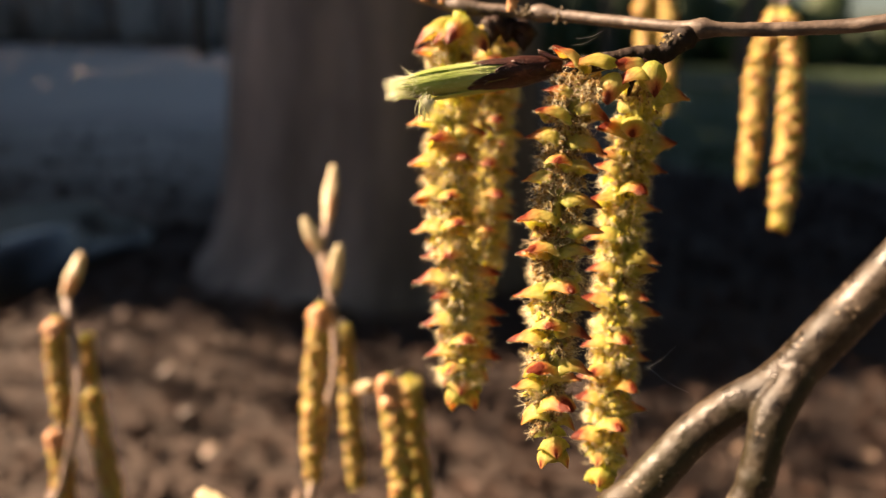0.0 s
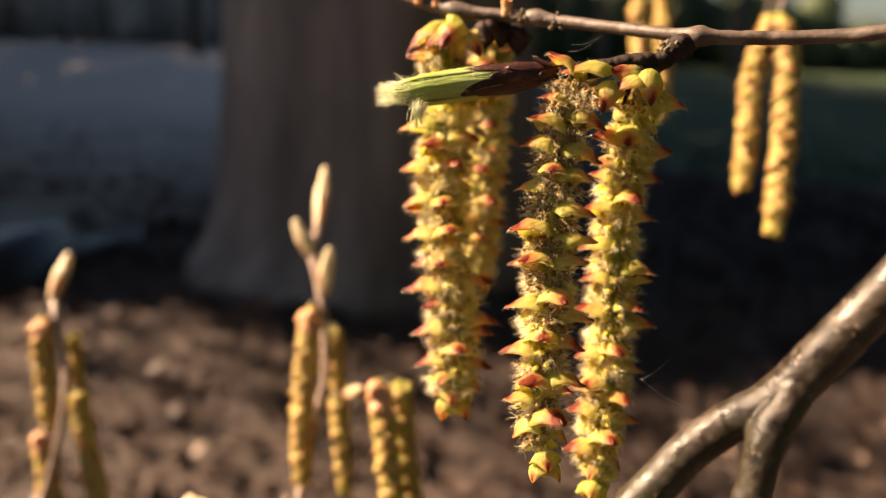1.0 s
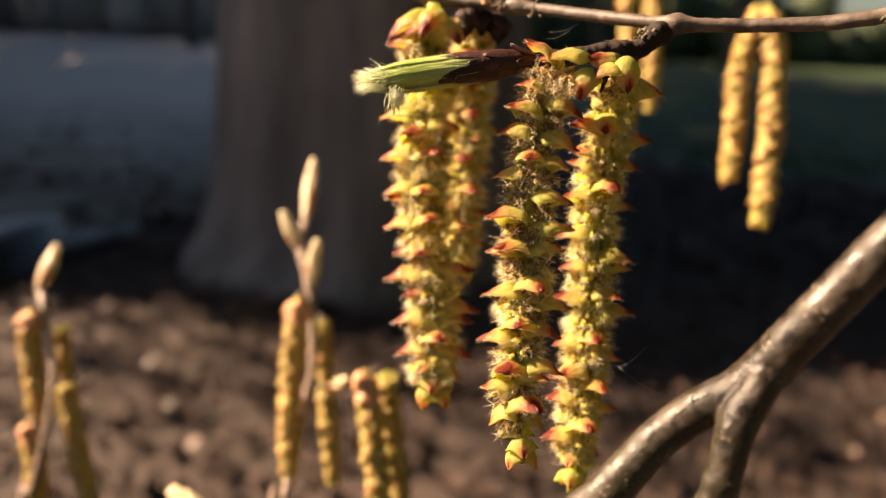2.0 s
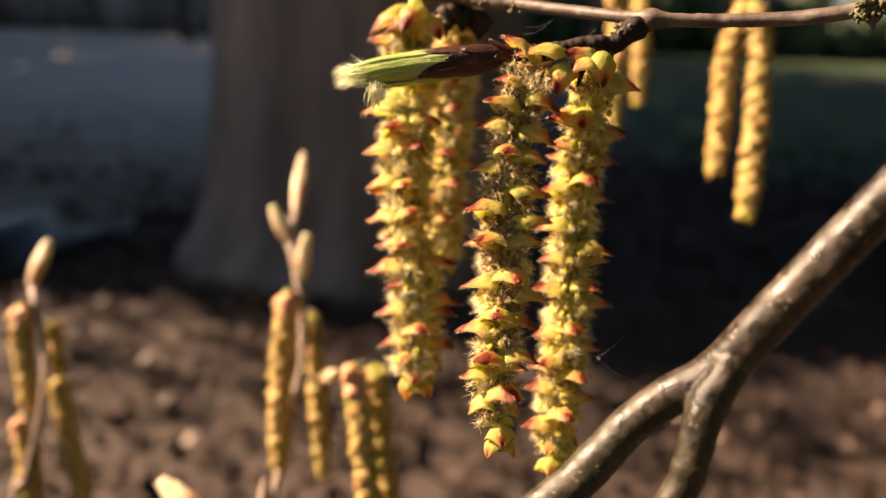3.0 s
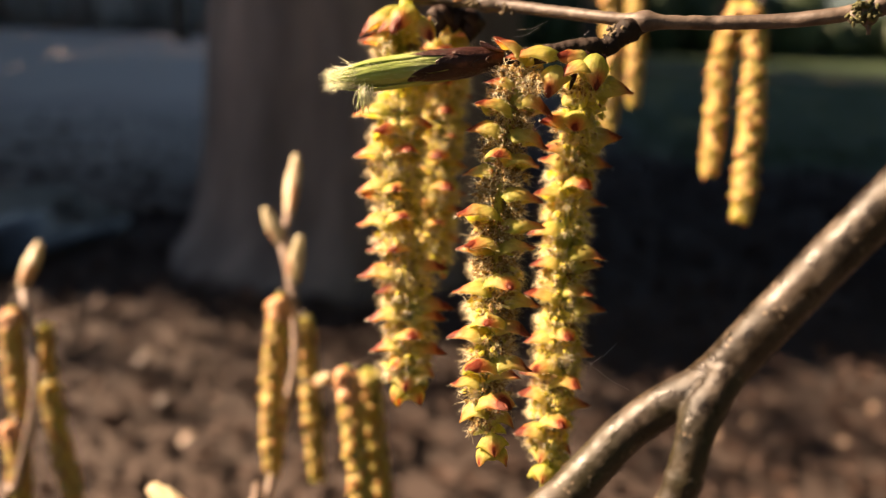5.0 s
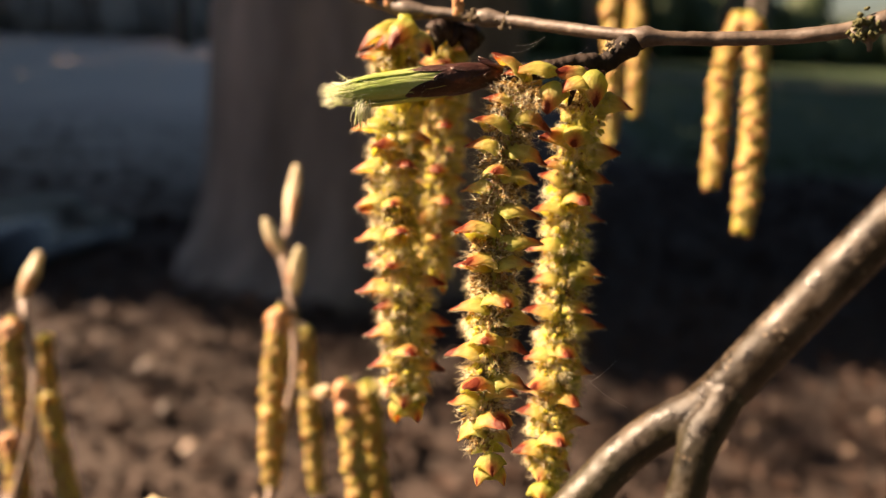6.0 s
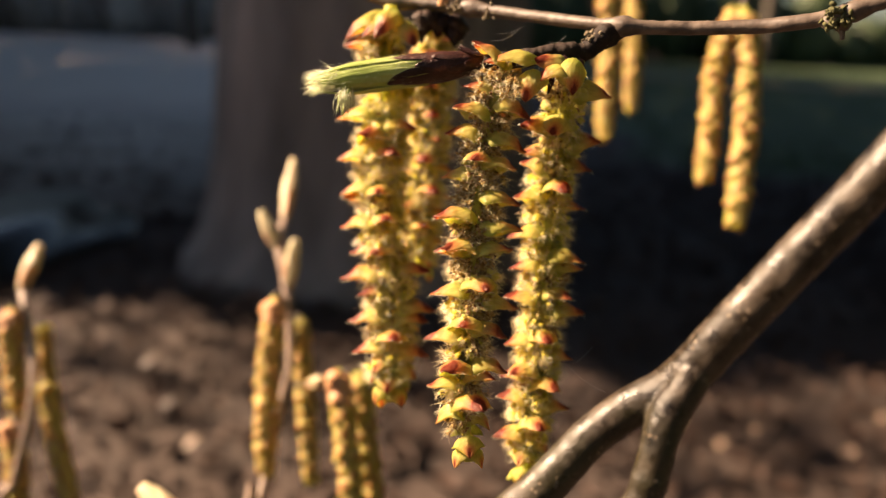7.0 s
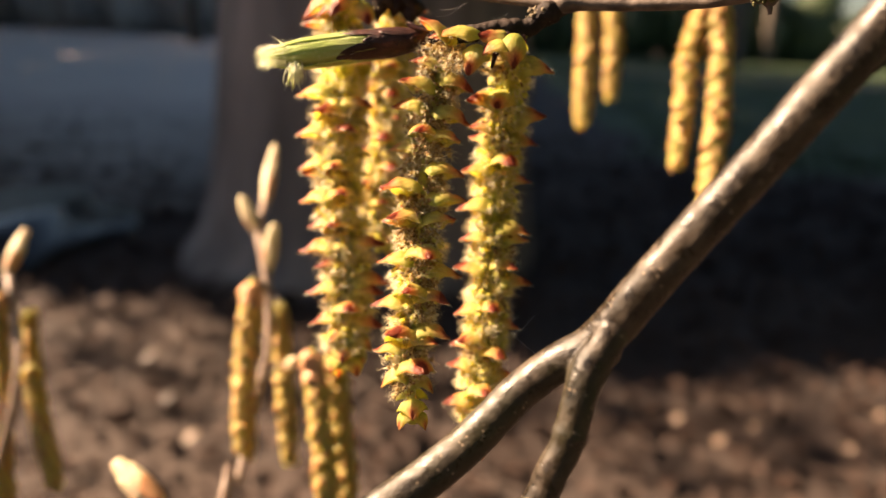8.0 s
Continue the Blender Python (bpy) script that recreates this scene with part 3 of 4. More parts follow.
SOFT_BRACTS = [bract_data(40 + k, 4.4, 2.9, 1.5, -0.2, BRACT_SOFT) for k in range(5)]
BUDLETS = [bract_data(30 + k, 3.6, 2.6, 1.8, -0.5, BRACT_YOUNG) for k in range(3)]
FRESH = [cluster_data(50 + k, False) for k in range(6)]
DRY = [cluster_data(60 + k, True) for k in range(6)]
PLAIN = [cluster_data(70 + k, False, 9, False) for k in range(4)]


def stand(c, tangent, az, tilt, scale):
    """Pose on a catkin's stalk: x outwards at the angle az (0 right, 90 to the viewer, 180 left), z up the stalk."""
    up = -tangent
    o = Vector((math.cos(az), -math.sin(az), 0))
    o = (o - up * o.dot(up)).normalized()
    m = Matrix((o, up.cross(o), up)).transposed()
    m = m @ Euler((0, tilt, 0)).to_matrix()
    return Matrix.Translation(c) @ m.to_4x4() @ Matrix.Diagonal((scale, scale, scale, 1))


def catkin(points, label, group, listed=(), seed=0, dry=0.0, spacing=2.05, scale=1.0, fine=True, width=1.0, pink_top=False, full=1.0, crown=()):
    """listed: (share of the length, angle, size) of bracts; the rest of the stalk is filled in a spiral."""
    rnd = random.Random(seed)
    n = 120
    line = spline(points, n)
    length = sum((b - a).length for a, b in zip(line, line[1:]))
    t = thing("catkin", tuple(line[0]), label=label, category="catkin", group=group)
    bm = bmesh.new()
    tube(bm, points, lambda s: (0.75 - 0.3 * s) * MM * scale, 60, 10, 0.15, 900)
    part("rachis", bm, RACHIS, t)

    def at(s):
        f = min(max(s, 0), 1) * n
        i = min(int(f), n - 1)
        return line[i].lerp(line[i + 1], f - i), (line[min(i + 2, n)] - line[max(i - 2, 0)]).normalized()

    seats = [(s, az, size, True) for s, az, size in listed]
    turns, s, az = 0, 0.015, rnd.uniform(0, 360)
    while s < 0.985:
        near = any(abs(s - q[0]) * length < 2.9 * MM and abs((az - q[1] + 180) % 360 - 180) < 60 for q in seats if q[3])
        if not near and not (listed and not 205 < az % 360 < 335):
            seats.append((s, az % 360, rnd.uniform(0.82, 1.0) * (1 if fine else 0.98), False))
        s += spacing * (0.42 if fine else 0.34) * MM * scale / length
        az += 137.5 + rnd.uniform(-14, 14)
    for s, az, size, known in seats:
        c, d = at(s)
        end = max(0.0, (s - 0.86) / 0.14)
        slim = scale * width * (1 - 0.14 * max(0.0, (s - 0.7) / 0.3))
        tilt = radians(rnd.uniform(-4, 14) + 30 * end + (0 if fine else 31))
        if not fine:
            data = rnd.choice(SOFT_BRACTS)
        elif end > 0.1:
            data = rnd.choice(BUDLETS)
        else:
            data = rnd.choice(BRACTS)
        a = radians(az)
        ob = new("bract", data)
        put(ob, t, stand(c, d, a, tilt, slim * size))
        if pink_top and s < 0.15:
            ob.material_slots[0].link = "OBJECT"
            ob.material_slots[0].material = PINK
        if fine and s > 0.9:
            continue
        kind = DRY if fine and rnd.random() < dry * (1.5 - s) else (FRESH if fine else PLAIN)
        put(new("stamen_tuft", rnd.choice(kind)), t, stand(c - d * -0.4 * MM, d, a + rnd.uniform(-.2, .2), radians(8), slim * rnd.uniform(0.88, 1.05)))
    for place, az, tilt, size in crown:
        if dry > 0.5:
            put(new("stamen_tuft", rnd.choice(DRY)), t, stand(Vector(place) + Vector((-2.2, -0.5, -1.2)) * MM, Vector((0, -0.2, -1)).normalized(), radians(az), 0.1, size))
        put(new("bract", rnd.choice(HOODS)), t, stand(Vector(place), Vector((0, -0.2, -1)).normalized(), radians(az), radians(tilt), size))
    if fine:
        s, az = 0.04, 40
        while s < 0.87:
            c, d = at(s)
            kind = DRY if rnd.random() < dry * (1.5 - s) else FRESH
            put(new("stamen_tuft", rnd.choice(kind)), t, stand(c, d, radians(az), 0.1, scale * width * rnd.uniform(0.8, 0.98) * (1 - 0.3 * max(0, (s - 0.7) / 0.3))))
            s += 1.5 / full * MM * scale / length
            az += 137.5
    return t


NEAR = "catkins hanging from the front twig"
C_LINE = [(0.0121, 0.1095, 1.1953), (0.0106, 0.1090, 1.1927), (0.0097, 0.1081, 1.1882), (0.0085, 0.1070, 1.1828), (0.0081, 0.1050, 1.1767), (0.0080, 0.1025, 1.1700), (0.0082, 0.1003, 1.1641), (0.0078, 0.0981, 1.1582), (0.0075, 0.0959, 1.1523), (0.0080, 0.0937, 1.1466), (0.0084, 0.0920, 1.1423)]
D_LINE = [(0.0212, 0.1090, 1.1954), (0.0202, 0.1100, 1.1924), (0.0198, 0.1118, 1.1866), (0.0197, 0.1138, 1.1787), (0.0193, 0.1118, 1.1704), (0.0192, 0.1098, 1.1621), (0.0190, 0.1084, 1.1561), (0.0188, 0.1070, 1.1502), (0.0183, 0.1055, 1.1441), (0.0180, 0.1041, 1.1381), (0.0175, 0.1025, 1.1311)]
A_LINE = [(-0.0067, 0.1320, 1.2014), (-0.0071, 0.1304, 1.1942), (-0.0071, 0.1281, 1.1843), (-0.0069, 0.1256, 1.1763), (-0.0065, 0.1236, 1.1700), (-0.0056, 0.1217, 1.1637), (-0.0047, 0.1197, 1.1575), (-0.0041, 0.1181, 1.1521), (-0.0041, 0.1164, 1.1467), (-0.0040, 0.1150, 1.1422), (-0.0038, 0.1140, 1.1390)]
B_LINE = [(0.0009, 0.1460, 1.2004), (0.0005, 0.1437, 1.1899), (0.0003, 0.1413, 1.1810), (-0.0002, 0.1391, 1.1729), (-0.0005, 0.1372, 1.1659), (-0.0007, 0.1356, 1.1598), (-0.0009, 0.1340, 1.1540)]
C_BRACTS = [(0.038, 170, 1.00), (0.107, 165, 0.95), (0.133, 25, 1.10), (0.158, 152, 1.05), (0.210, 20, 1.10), (0.216, 168, 1.10), (0.275, 100, 1.00), (0.281, 30, 1.00), (0.312, 176, 1.00), (0.357, 20, 1.05), (0.416, 150, 1.10), (0.441, 8, 1.10), (0.492, 140, 1.05), (0.500, 182, 0.95), (0.503, 30, 1.00), (0.576, 75, 1.05), (0.604, 168, 1.15), (0.623, 8, 1.10), (0.682, 30, 1.00), (0.687, 105, 1.05), (0.698, 178, 1.05), (0.770, 25, 1.10), (0.788, 115, 1.10), (0.802, 45, 0.95), (0.823, 165, 1.00), (0.850, 72, 1.15), (0.880, 160, 1.10), (0.902, 25, 0.95), (0.952, 85, 0.95), (0.980, 35, 0.80), (0.980, 140, 0.80)]
D_BRACTS = [(0.040, 165, 1.20), (0.077, 10, 1.20), (0.137, 110, 1.00), (0.158, 168, 1.05), (0.193, 8, 1.05), (0.226, 160, 1.05), (0.256, 5, 1.05), (0.264, 185, 1.00), (0.300, 72, 0.95), (0.325, 163, 1.05), (0.351, 12, 1.00), (0.402, 175, 1.05), (0.457, 30, 1.05), (0.488, 174, 1.05), (0.490, 8, 1.05), (0.542, 45, 0.90), (0.566, 172, 1.05), (0.584, 8, 1.10), (0.639, 85, 1.00), (0.655, 172, 1.05), (0.681, 25, 1.00), (0.710, 140, 1.00), (0.725, 185, 0.95), (0.750, 62, 1.05), (0.785, 174, 1.10), (0.803, 15, 1.00), (0.838, 85, 1.10), (0.860, 168, 1.05), (0.889, 30, 0.95), (0.911, 115, 1.05), (0.953, 100, 0.90), (0.966, 45, 0.80)]
A_BRACTS = [(0.099, 170, 1.00), (0.212, 50, 1.10), (0.286, 176, 1.20), (0.319, 30, 1.00), (0.341, 115, 1.00), (0.373, 172, 1.05), (0.384, 75, 1.00), (0.453, 172, 1.00), (0.471, 95, 0.90), (0.491, 178, 1.05), (0.555, 85, 1.00), (0.555, 176, 1.05), (0.624, 172, 0.90), (0.630, 110, 0.90), (0.673, 20, 1.00), (0.685, 170, 1.15), (0.728, 140, 1.00), (0.757, 12, 1.05), (0.789, 172, 1.10), (0.798, 25, 1.00), (0.841, 85, 1.05), (0.864, 170, 1.10), (0.867, 20, 1.00), (0.896, 120, 0.95), (0.913, 25, 1.00), (0.919, 160, 0.90), (0.936, 90, 0.95), (0.965, 140, 0.90), (0.971, 50, 0.85)]
catkin(C_LINE, "yellow-green catkin with red-tipped bracts and drying brown stamens", NEAR, C_BRACTS, 1, 0.75, scale=1.12, full=0.6, crown=(((0.0157, 0.1085, 1.1948), 170, 6, 1.30), ((0.0150, 0.1075, 1.1937), 115, 62, 1.00),))
catkin(D_LINE, "yellow-green catkin with red-tipped bracts and fresh hairy stamens", NEAR, D_BRACTS, 2, 0.08, scale=1.12, crown=(((0.0197, 0.1070, 1.1955), 80, 70, 0.92), ((0.0197, 0.1068, 1.1937), 165, 22, 1.05),))
catkin(A_LINE, "plump yellow catkin with many red-tipped bracts, behind a bud", NEAR, A_BRACTS, 3, 0.05, 1.9, scale=1.36, crown=(((-0.0078, 0.1310, 1.1994), 168, 36, 1.25), ((-0.0060, 0.1300, 1.2007), 112, 46, 1.30), ((-0.0063, 0.1295, 1.1980), 140, 24, 1.15), ((-0.0050, 0.1300, 1.1988), 60, 40, 1.20),))
catkin(B_LINE, "yellow catkin with orange bracts, behind another catkin", NEAR, (), 4, 0.05, 1.9, scale=1.25)

FAR = "catkins on the twigs behind"
SOFT = "golden-yellow catkin with small orange-tipped bracts, hanging from a twig"
UPRIGHT = "golden-yellow catkin with pinkish upper bracts beside a thin upright twig"
for k, (line, label, wide, pink) in enumerate((
        ([(0.0885, 0.2402, 1.2065), (0.0832, 0.2376, 1.1917), (0.0822, 0.2333, 1.1754), (0.0810, 0.2277, 1.1570)], SOFT, 0.92, False),
        ([(0.0891, 0.2381, 1.2065), (0.0912, 0.2346, 1.1930), (0.0910, 0.2285, 1.1739), (0.0892, 0.2193, 1.1461)], SOFT, 0.98, False),
        ([(0.0570, 0.2814, 1.2115), (0.0578, 0.2744, 1.1887), (0.0576, 0.2667, 1.1636)], SOFT, 1.0, False),
        ([(0.0700, 0.3038, 1.2130), (0.0713, 0.2975, 1.1926), (0.0714, 0.2906, 1.1702)], SOFT, 0.9, False),
        ([(-0.0451, 0.2111, 1.1191), (-0.0462, 0.2042, 1.0958), (-0.0458, 0.1967, 1.0705)], UPRIGHT, 0.95, True),
        ([(-0.0409, 0.2264, 1.1069), (-0.0381, 0.2197, 1.0845), (-0.0349, 0.2118, 1.0577)], SOFT, 0.85, False),
        ([(-0.0223, 0.1838, 1.11), (-0.02, 0.1792, 1.0946), (-0.0165, 0.1733, 1.0746), (-0.0152, 0.1695, 1.0618)], UPRIGHT, 0.9, True),
        ([(-0.0173, 0.192, 1.1058), (-0.0151, 0.1869, 1.0886), (-0.0124, 0.1816, 1.0707), (-0.0114, 0.179, 1.0618)], SOFT, 0.9, False),
        ([(-0.0498, 0.2202, 1.0775), (-0.0491, 0.2137, 1.0564)], SOFT, 0.7, False),
        ([(-0.1446, 0.2458, 1.097), (-0.1427, 0.2402, 1.0781), (-0.1392, 0.2347, 1.0593)], UPRIGHT, 1.0, True),
        ([(-0.1422, 0.26, 1.0848), (-0.1398, 0.254, 1.0647), (-0.139, 0.2511, 1.0547)], SOFT, 0.9, False),
        ([(-0.1286, 0.2335, 1.0756), (-0.1241, 0.2281, 1.0573), (-0.1183, 0.2222, 1.0371)], SOFT, 0.95, False),
        ([(-0.1398, 0.2296, 1.0633), (-0.1368, 0.2245, 1.0458), (-0.1345, 0.2185, 1.0255)], UPRIGHT, 1.0, True))):
    catkin(line, label, FAR, (), 10 + k, 0, 1.45, 1.3, False, wide, pink)


# ---- the near limb with its fork ----
def near_limb():
    t = thing("branch", (0.0276, 0.0751, 1.1627), label="smooth shiny olive-brown forked branch of the shrub", category="branch")
    main = [(0.0857, 0.0721, 1.2474), (0.0655, 0.0683, 1.22), (0.0555, 0.0696, 1.2057), (0.0493, 0.0709, 1.1957), (0.0459, 0.0716, 1.1903), (0.0423, 0.0724, 1.1844), (0.0382, 0.0731, 1.1781), (0.0339, 0.0736, 1.1715),
            (0.0308, 0.0745, 1.166), (0.0282, 0.0753, 1.1626), (0.0249, 0.0757, 1.1602), (0.0210, 0.0754, 1.1567), (0.0178, 0.0743, 1.1533), (0.0144, 0.0730, 1.1499), (0.0081, 0.0710, 1.1451), (-0.0013, 0.0687, 1.1388), (-0.0171, 0.0649, 1.1298)]
    down = [(0.0322, 0.0739, 1.169), (0.0297, 0.0731, 1.1643), (0.0279, 0.0723, 1.1607), (0.0270, 0.0711, 1.1576), (0.0262, 0.0703, 1.1534), (0.0248, 0.0697, 1.1504), (0.0236, 0.069, 1.1473), (0.0204, 0.0676, 1.1412), (0.0173, 0.0662, 1.1338)]
    bm = bmesh.new()
    tube(bm, main, lambda s: (2.38 - 0.16 * math.exp(-((s - 0.70) / 0.05) ** 2) - 0.05 * s + 0.10 * math.exp(-((s - 0.6) / 0.03) ** 2) + 0.14 * max(0, s - 0.55) / 0.45) * MM, 460, 48, 0.03, 420)
    tube(bm, down, lambda s: (1.84 + 0.28 * math.exp(-((s - 0.22) / 0.08) ** 2) + 0.16 * math.exp(-((s - 0.41) / 0.022) ** 2) - 0.9 * max(0, 0.1 - s) / 0.1) * MM, 220, 44, 0.045, 520)
    blob(bm, (0.0307, 0.0749, 1.1628), (1.4 * MM, 1.3 * MM, 2.3 * MM), None, 3, 0, 0.12, 600)
    ob = part("fork", bm, BARK, t)
    re = ob.modifiers.new("fuse", "REMESH")
    re.mode, re.voxel_size, re.use_smooth_shade = "VOXEL", 0.00016, True
    sm = ob.modifiers.new("soften", "SMOOTH")
    sm.factor, sm.iterations = 0.5, 3
    for size, depth in ((0.0008, 0.00005), (0.00035, 0.00007)):
        grain = bpy.data.textures.new("bark_grain", "CLOUDS")
        grain.noise_scale, grain.noise_depth = size, 2
        dp = ob.modifiers.new("grain", "DISPLACE")
        dp.texture, dp.strength, dp.mid_level, dp.texture_coords = grain, depth, 0.5, "LOCAL"
    # the limbs run on to the trunk and the ground
    for name, pts, r0, r1 in (("lower_limb", [(-0.0171, 0.0649, 1.1298), (-0.05, 0.05, 1.10), (-0.10, 0.0, 0.9), (-0.16, -0.05, 0.4), (-0.18, -0.05, -0.03)], 2.1, 4.0),
                              ("lower_limb", [(0.0173, 0.0662, 1.1338), (0.01, 0.06, 1.09), (0.0, 0.03, 0.9), (-0.02, 0.0, 0.4), (-0.03, 0.0, -0.03)], 1.86, 4.0),
                              ("upper_limb", [(0.0857, 0.0721, 1.2474), (0.11, 0.075, 1.272), (0.16, 0.08, 1.33), (0.22, 0.1, 1.42)], 2.16, 1.6)):
        bm = bmesh.new()
        tube(bm, pts, lambda s: (r0 + (r1 - r0) * s) * MM, 40, 20, 0.05, 300)
        part(name, bm, BARK, t)


near_limb()


def hairs(bm, rnd, line, radius, count, length, width, lean=None, slot=0):
    n = len(line) - 1
    for _ in range(count):
        f = rnd.random() * n
        i = min(int(f), n - 1)
        c = line[i].lerp(line[i + 1], f - i)
        d = (line[i + 1] - line[i]).normalized()
        o = d.cross(Vector((rnd.gauss(0, 1), rnd.gauss(0, 1), rnd.gauss(0, 1)))).normalized()
        go = (o + d * rnd.uniform(0.2, 1.3) + (lean or Vector()) * 0.5).normalized()
        r = radius(f / n)
        fibre(bm, c + o * r * 0.95, c + o * r + go * length * rnd.uniform(0.5, 1.3), width, slot, rnd.uniform(-.25, .25))


# ---- the front twig with its spur and opening leaf bud ----
def scale_shell(bm, base, d, up, length, radius, around, spread, lift, slot=0):
    """A bud scale that wraps a bud of that radius."""
    o = d.cross(up).normalized()

    def place(u, v):
        w = spread * max(0.02, math.sin(math.pi * (0.2 + 0.79 * u))) ** 0.6
        a = around + v * w
        r = radius(u) * (1 + lift * u * u)
        return base + d * length * u + (up * math.cos(a) + o * math.sin(a)) * r

    shell(bm, place, 0.18 * MM, 10, 8, slot)


def front_twig():
    t = thing("twig", (0.0257, 0.1115, 1.2), label="thin reddish-brown twig with a short dark spur and an opening bud", category="twig")
    line = [(-0.0377, 0.151, 1.2105), (-0.0231, 0.1434, 1.2063), (-0.0135, 0.1374, 1.2037), (-0.0067, 0.1343, 1.2023), (0.0008, 0.131, 1.2018), (0.007, 0.1277, 1.2015), (0.0174, 0.1191, 1.2006),
            (0.0257, 0.1115, 1.2), (0.0341, 0.1084, 1.2001), (0.0424, 0.1049, 1.2007), (0.0467, 0.1019, 1.2014), (0.051, 0.0997, 1.2025), (0.0549, 0.0976, 1.2043), (0.0638, 0.0936, 1.2086), (0.0768, 0.0895, 1.2156)]

    def thick(s):
        knots = 0.55 * math.exp(-((s - 0.575) / 0.012) ** 2) + 0.35 * math.exp(-((s - 0.785) / 0.01) ** 2) + 0.5 * math.exp(-((s - 0.375) / 0.014) ** 2) + 0.5 * math.exp(-((s - 0.27) / 0.02) ** 2)
        return (0.95 + 0.05 * math.sin(9 * s) + knots) * MM

    bm = bmesh.new()
    tube(bm, line, thick, 320, 22, 0.09, 900)
    part("stem", bm, TWIG, t)
    bm = bmesh.new()
    tube(bm, [(0.0768, 0.0895, 1.2156), (0.092, 0.086, 1.226), (0.104, 0.080, 1.245), (0.110, 0.0755, 1.272)], lambda s: (0.95 + 0.5 * s) * MM, 30, 14, 0.06, 600)
    part("stem_base", bm, TWIG, t)
    spur = [(0.0272, 0.1115, 1.2001), (0.0242, 0.111, 1.1981), (0.0218, 0.1104, 1.1963), (0.018, 0.1098, 1.196), (0.0134, 0.1095, 1.1951), (0.0078, 0.1108, 1.1941)]
    bm = bmesh.new()
    tube(bm, spur, lambda s: (1.4 - 0.25 * s + 0.4 * math.exp(-((s - 0.13) / 0.05) ** 2) + 0.3 * math.exp(-((s - 0.42) / 0.05) ** 2)) * MM, 110, 18, 0.2, 1100)
    part("spur", bm, SPUR, t, "dark knobbly side spur")
    rnd = random.Random(4)
    for name, c, m, k in (("lichen", (0.0236, 0.1106, 1.1982), MOSS, 70), ("lichen", (0.0045, 0.1285, 1.2014), MOSS, 90), ("lichen", (0.0095, 0.1255, 1.2008), MOSS, 50)):
        bm = bmesh.new()
        for _ in range(k):
            p = Vector(c) + Vector((rnd.gauss(0, 0.9), rnd.gauss(0, 0.5), rnd.gauss(0.25, 0.4))) * MM
            s = rnd.uniform(0.12, 0.36) * MM
            blob(bm, p, (s * 1.4, s, s * 0.8), Euler((rnd.random() * 6, rnd.random() * 6, 0)).to_matrix(), 1, 0, 0.6, 4000)
        part(name, bm, m, t, "crusty grey-brown lichen")
    # dark dry scales where the two rear catkins hang on
    for k in range(8):
        c = Vector((-0.0022 + 0.0009 * k, 0.1335 + rnd.uniform(-1, 1) * MM, 1.2005 + rnd.uniform(-.6, .8) * MM))
        ob = tagged(new("bud_scale", DARK_SCALES[k % 4]), "dry dark brown bud scale")
        put(ob, t, stand(c, Vector((0, -0.2, -1)).normalized(), radians(rnd.uniform(30, 150)), radians(rnd.uniform(42, 75)), rnd.uniform(0.9, 1.2)))
    for k, (x, y, z) in enumerate(((0.0020, 0.1300, 1.2028), (-0.0095, 0.1352, 1.2038), (-0.0125, 0.1362, 1.2042))):
        bm = bmesh.new()
        tube(bm, [(x, y, z - 0.001), (x - 0.0004, y, z + 0.0005), (x - 0.0009, y - 0.0003, z + 0.0019)], lambda s: (0.95 - 0.65 * s ** 1.5) * MM, 12, 10, 0.3, 1200)
        bud = part("bud", bm, PINK, t, "tiny ragged pinkish bud")
        for j in range(4):
            put(new("bud_scale", PINK_SCALES[j % 2]), bud, stand(Vector((x, y, z)), Vector((0.25, 0, -1)).normalized(), radians(100 * j + 40 * k), radians(-50), 0.36))
    knob = Vector((0.0508, 0.0992, 1.2020))
    bm = bmesh.new()
    blob(bm, knob, (1.5 * MM, 1.2 * MM, 1.5 * MM), None, 3, 0, 0.5, 900)
    tube(bm, [knob, knob + Vector((0.5, -0.4, -1.4)) * MM, knob + Vector((0.7, -0.5, -2.4)) * MM], lambda s: (0.55 - 0.3 * s) * MM, 10, 8, 0.3, 1500)
    knot = part("knot", bm, TWIG, t, "knobbly twig joint")
    bm = bmesh.new()
    for _ in range(80):
        p = knob + Vector((rnd.gauss(-0.5, 0.8), rnd.gauss(-0.7, 0.5), rnd.gauss(0.3, 0.7))) * MM
        r = rnd.uniform(0.15, 0.38) * MM
        blob(bm, p, (r * 1.4, r, r * 0.8), Euler((rnd.random() * 6, rnd.random() * 6, 0)).to_matrix(), 1, 0, 0.6, 4000)
    part("lichen", bm, GREEN_MOSS, knot, "yellow-green mossy lichen")

    # the leaf bud: brown scales, then a green leaf tip with silky hairs
    a, b = Vector((0.0089, 0.1109, 1.1945)), Vector((-0.0150, 0.1098, 1.1905))
    d = (b - a).normalized()
    up = (Vector((0, 0, 1)) - d * d.z).normalized()
    side = d.cross(up).normalized()

    def girth(u):
        return float(np.interp(u, (0, 0.1, 0.25, 0.45, 0.65, 0.8, 0.92, 1.05), (0.7, 1.45, 1.95, 2.1, 2.0, 1.75, 1.25, 0.45))) * MM

    def wrap(s0, s1, around, spread, lift, layer, tip, ripple=0.0):
        """A scale or leaf laid round the bud from s0 to s1 of its length, with a rounded or pointed tip."""
        bm = bmesh.new()

        def place(u, v):
            w = spread * (0.55 + 0.45 * min(1, u / 0.3)) * max(0.004, 1 - u ** tip) ** 0.6
            an = around + v * w
            s = s0 + (s1 - s0) * u
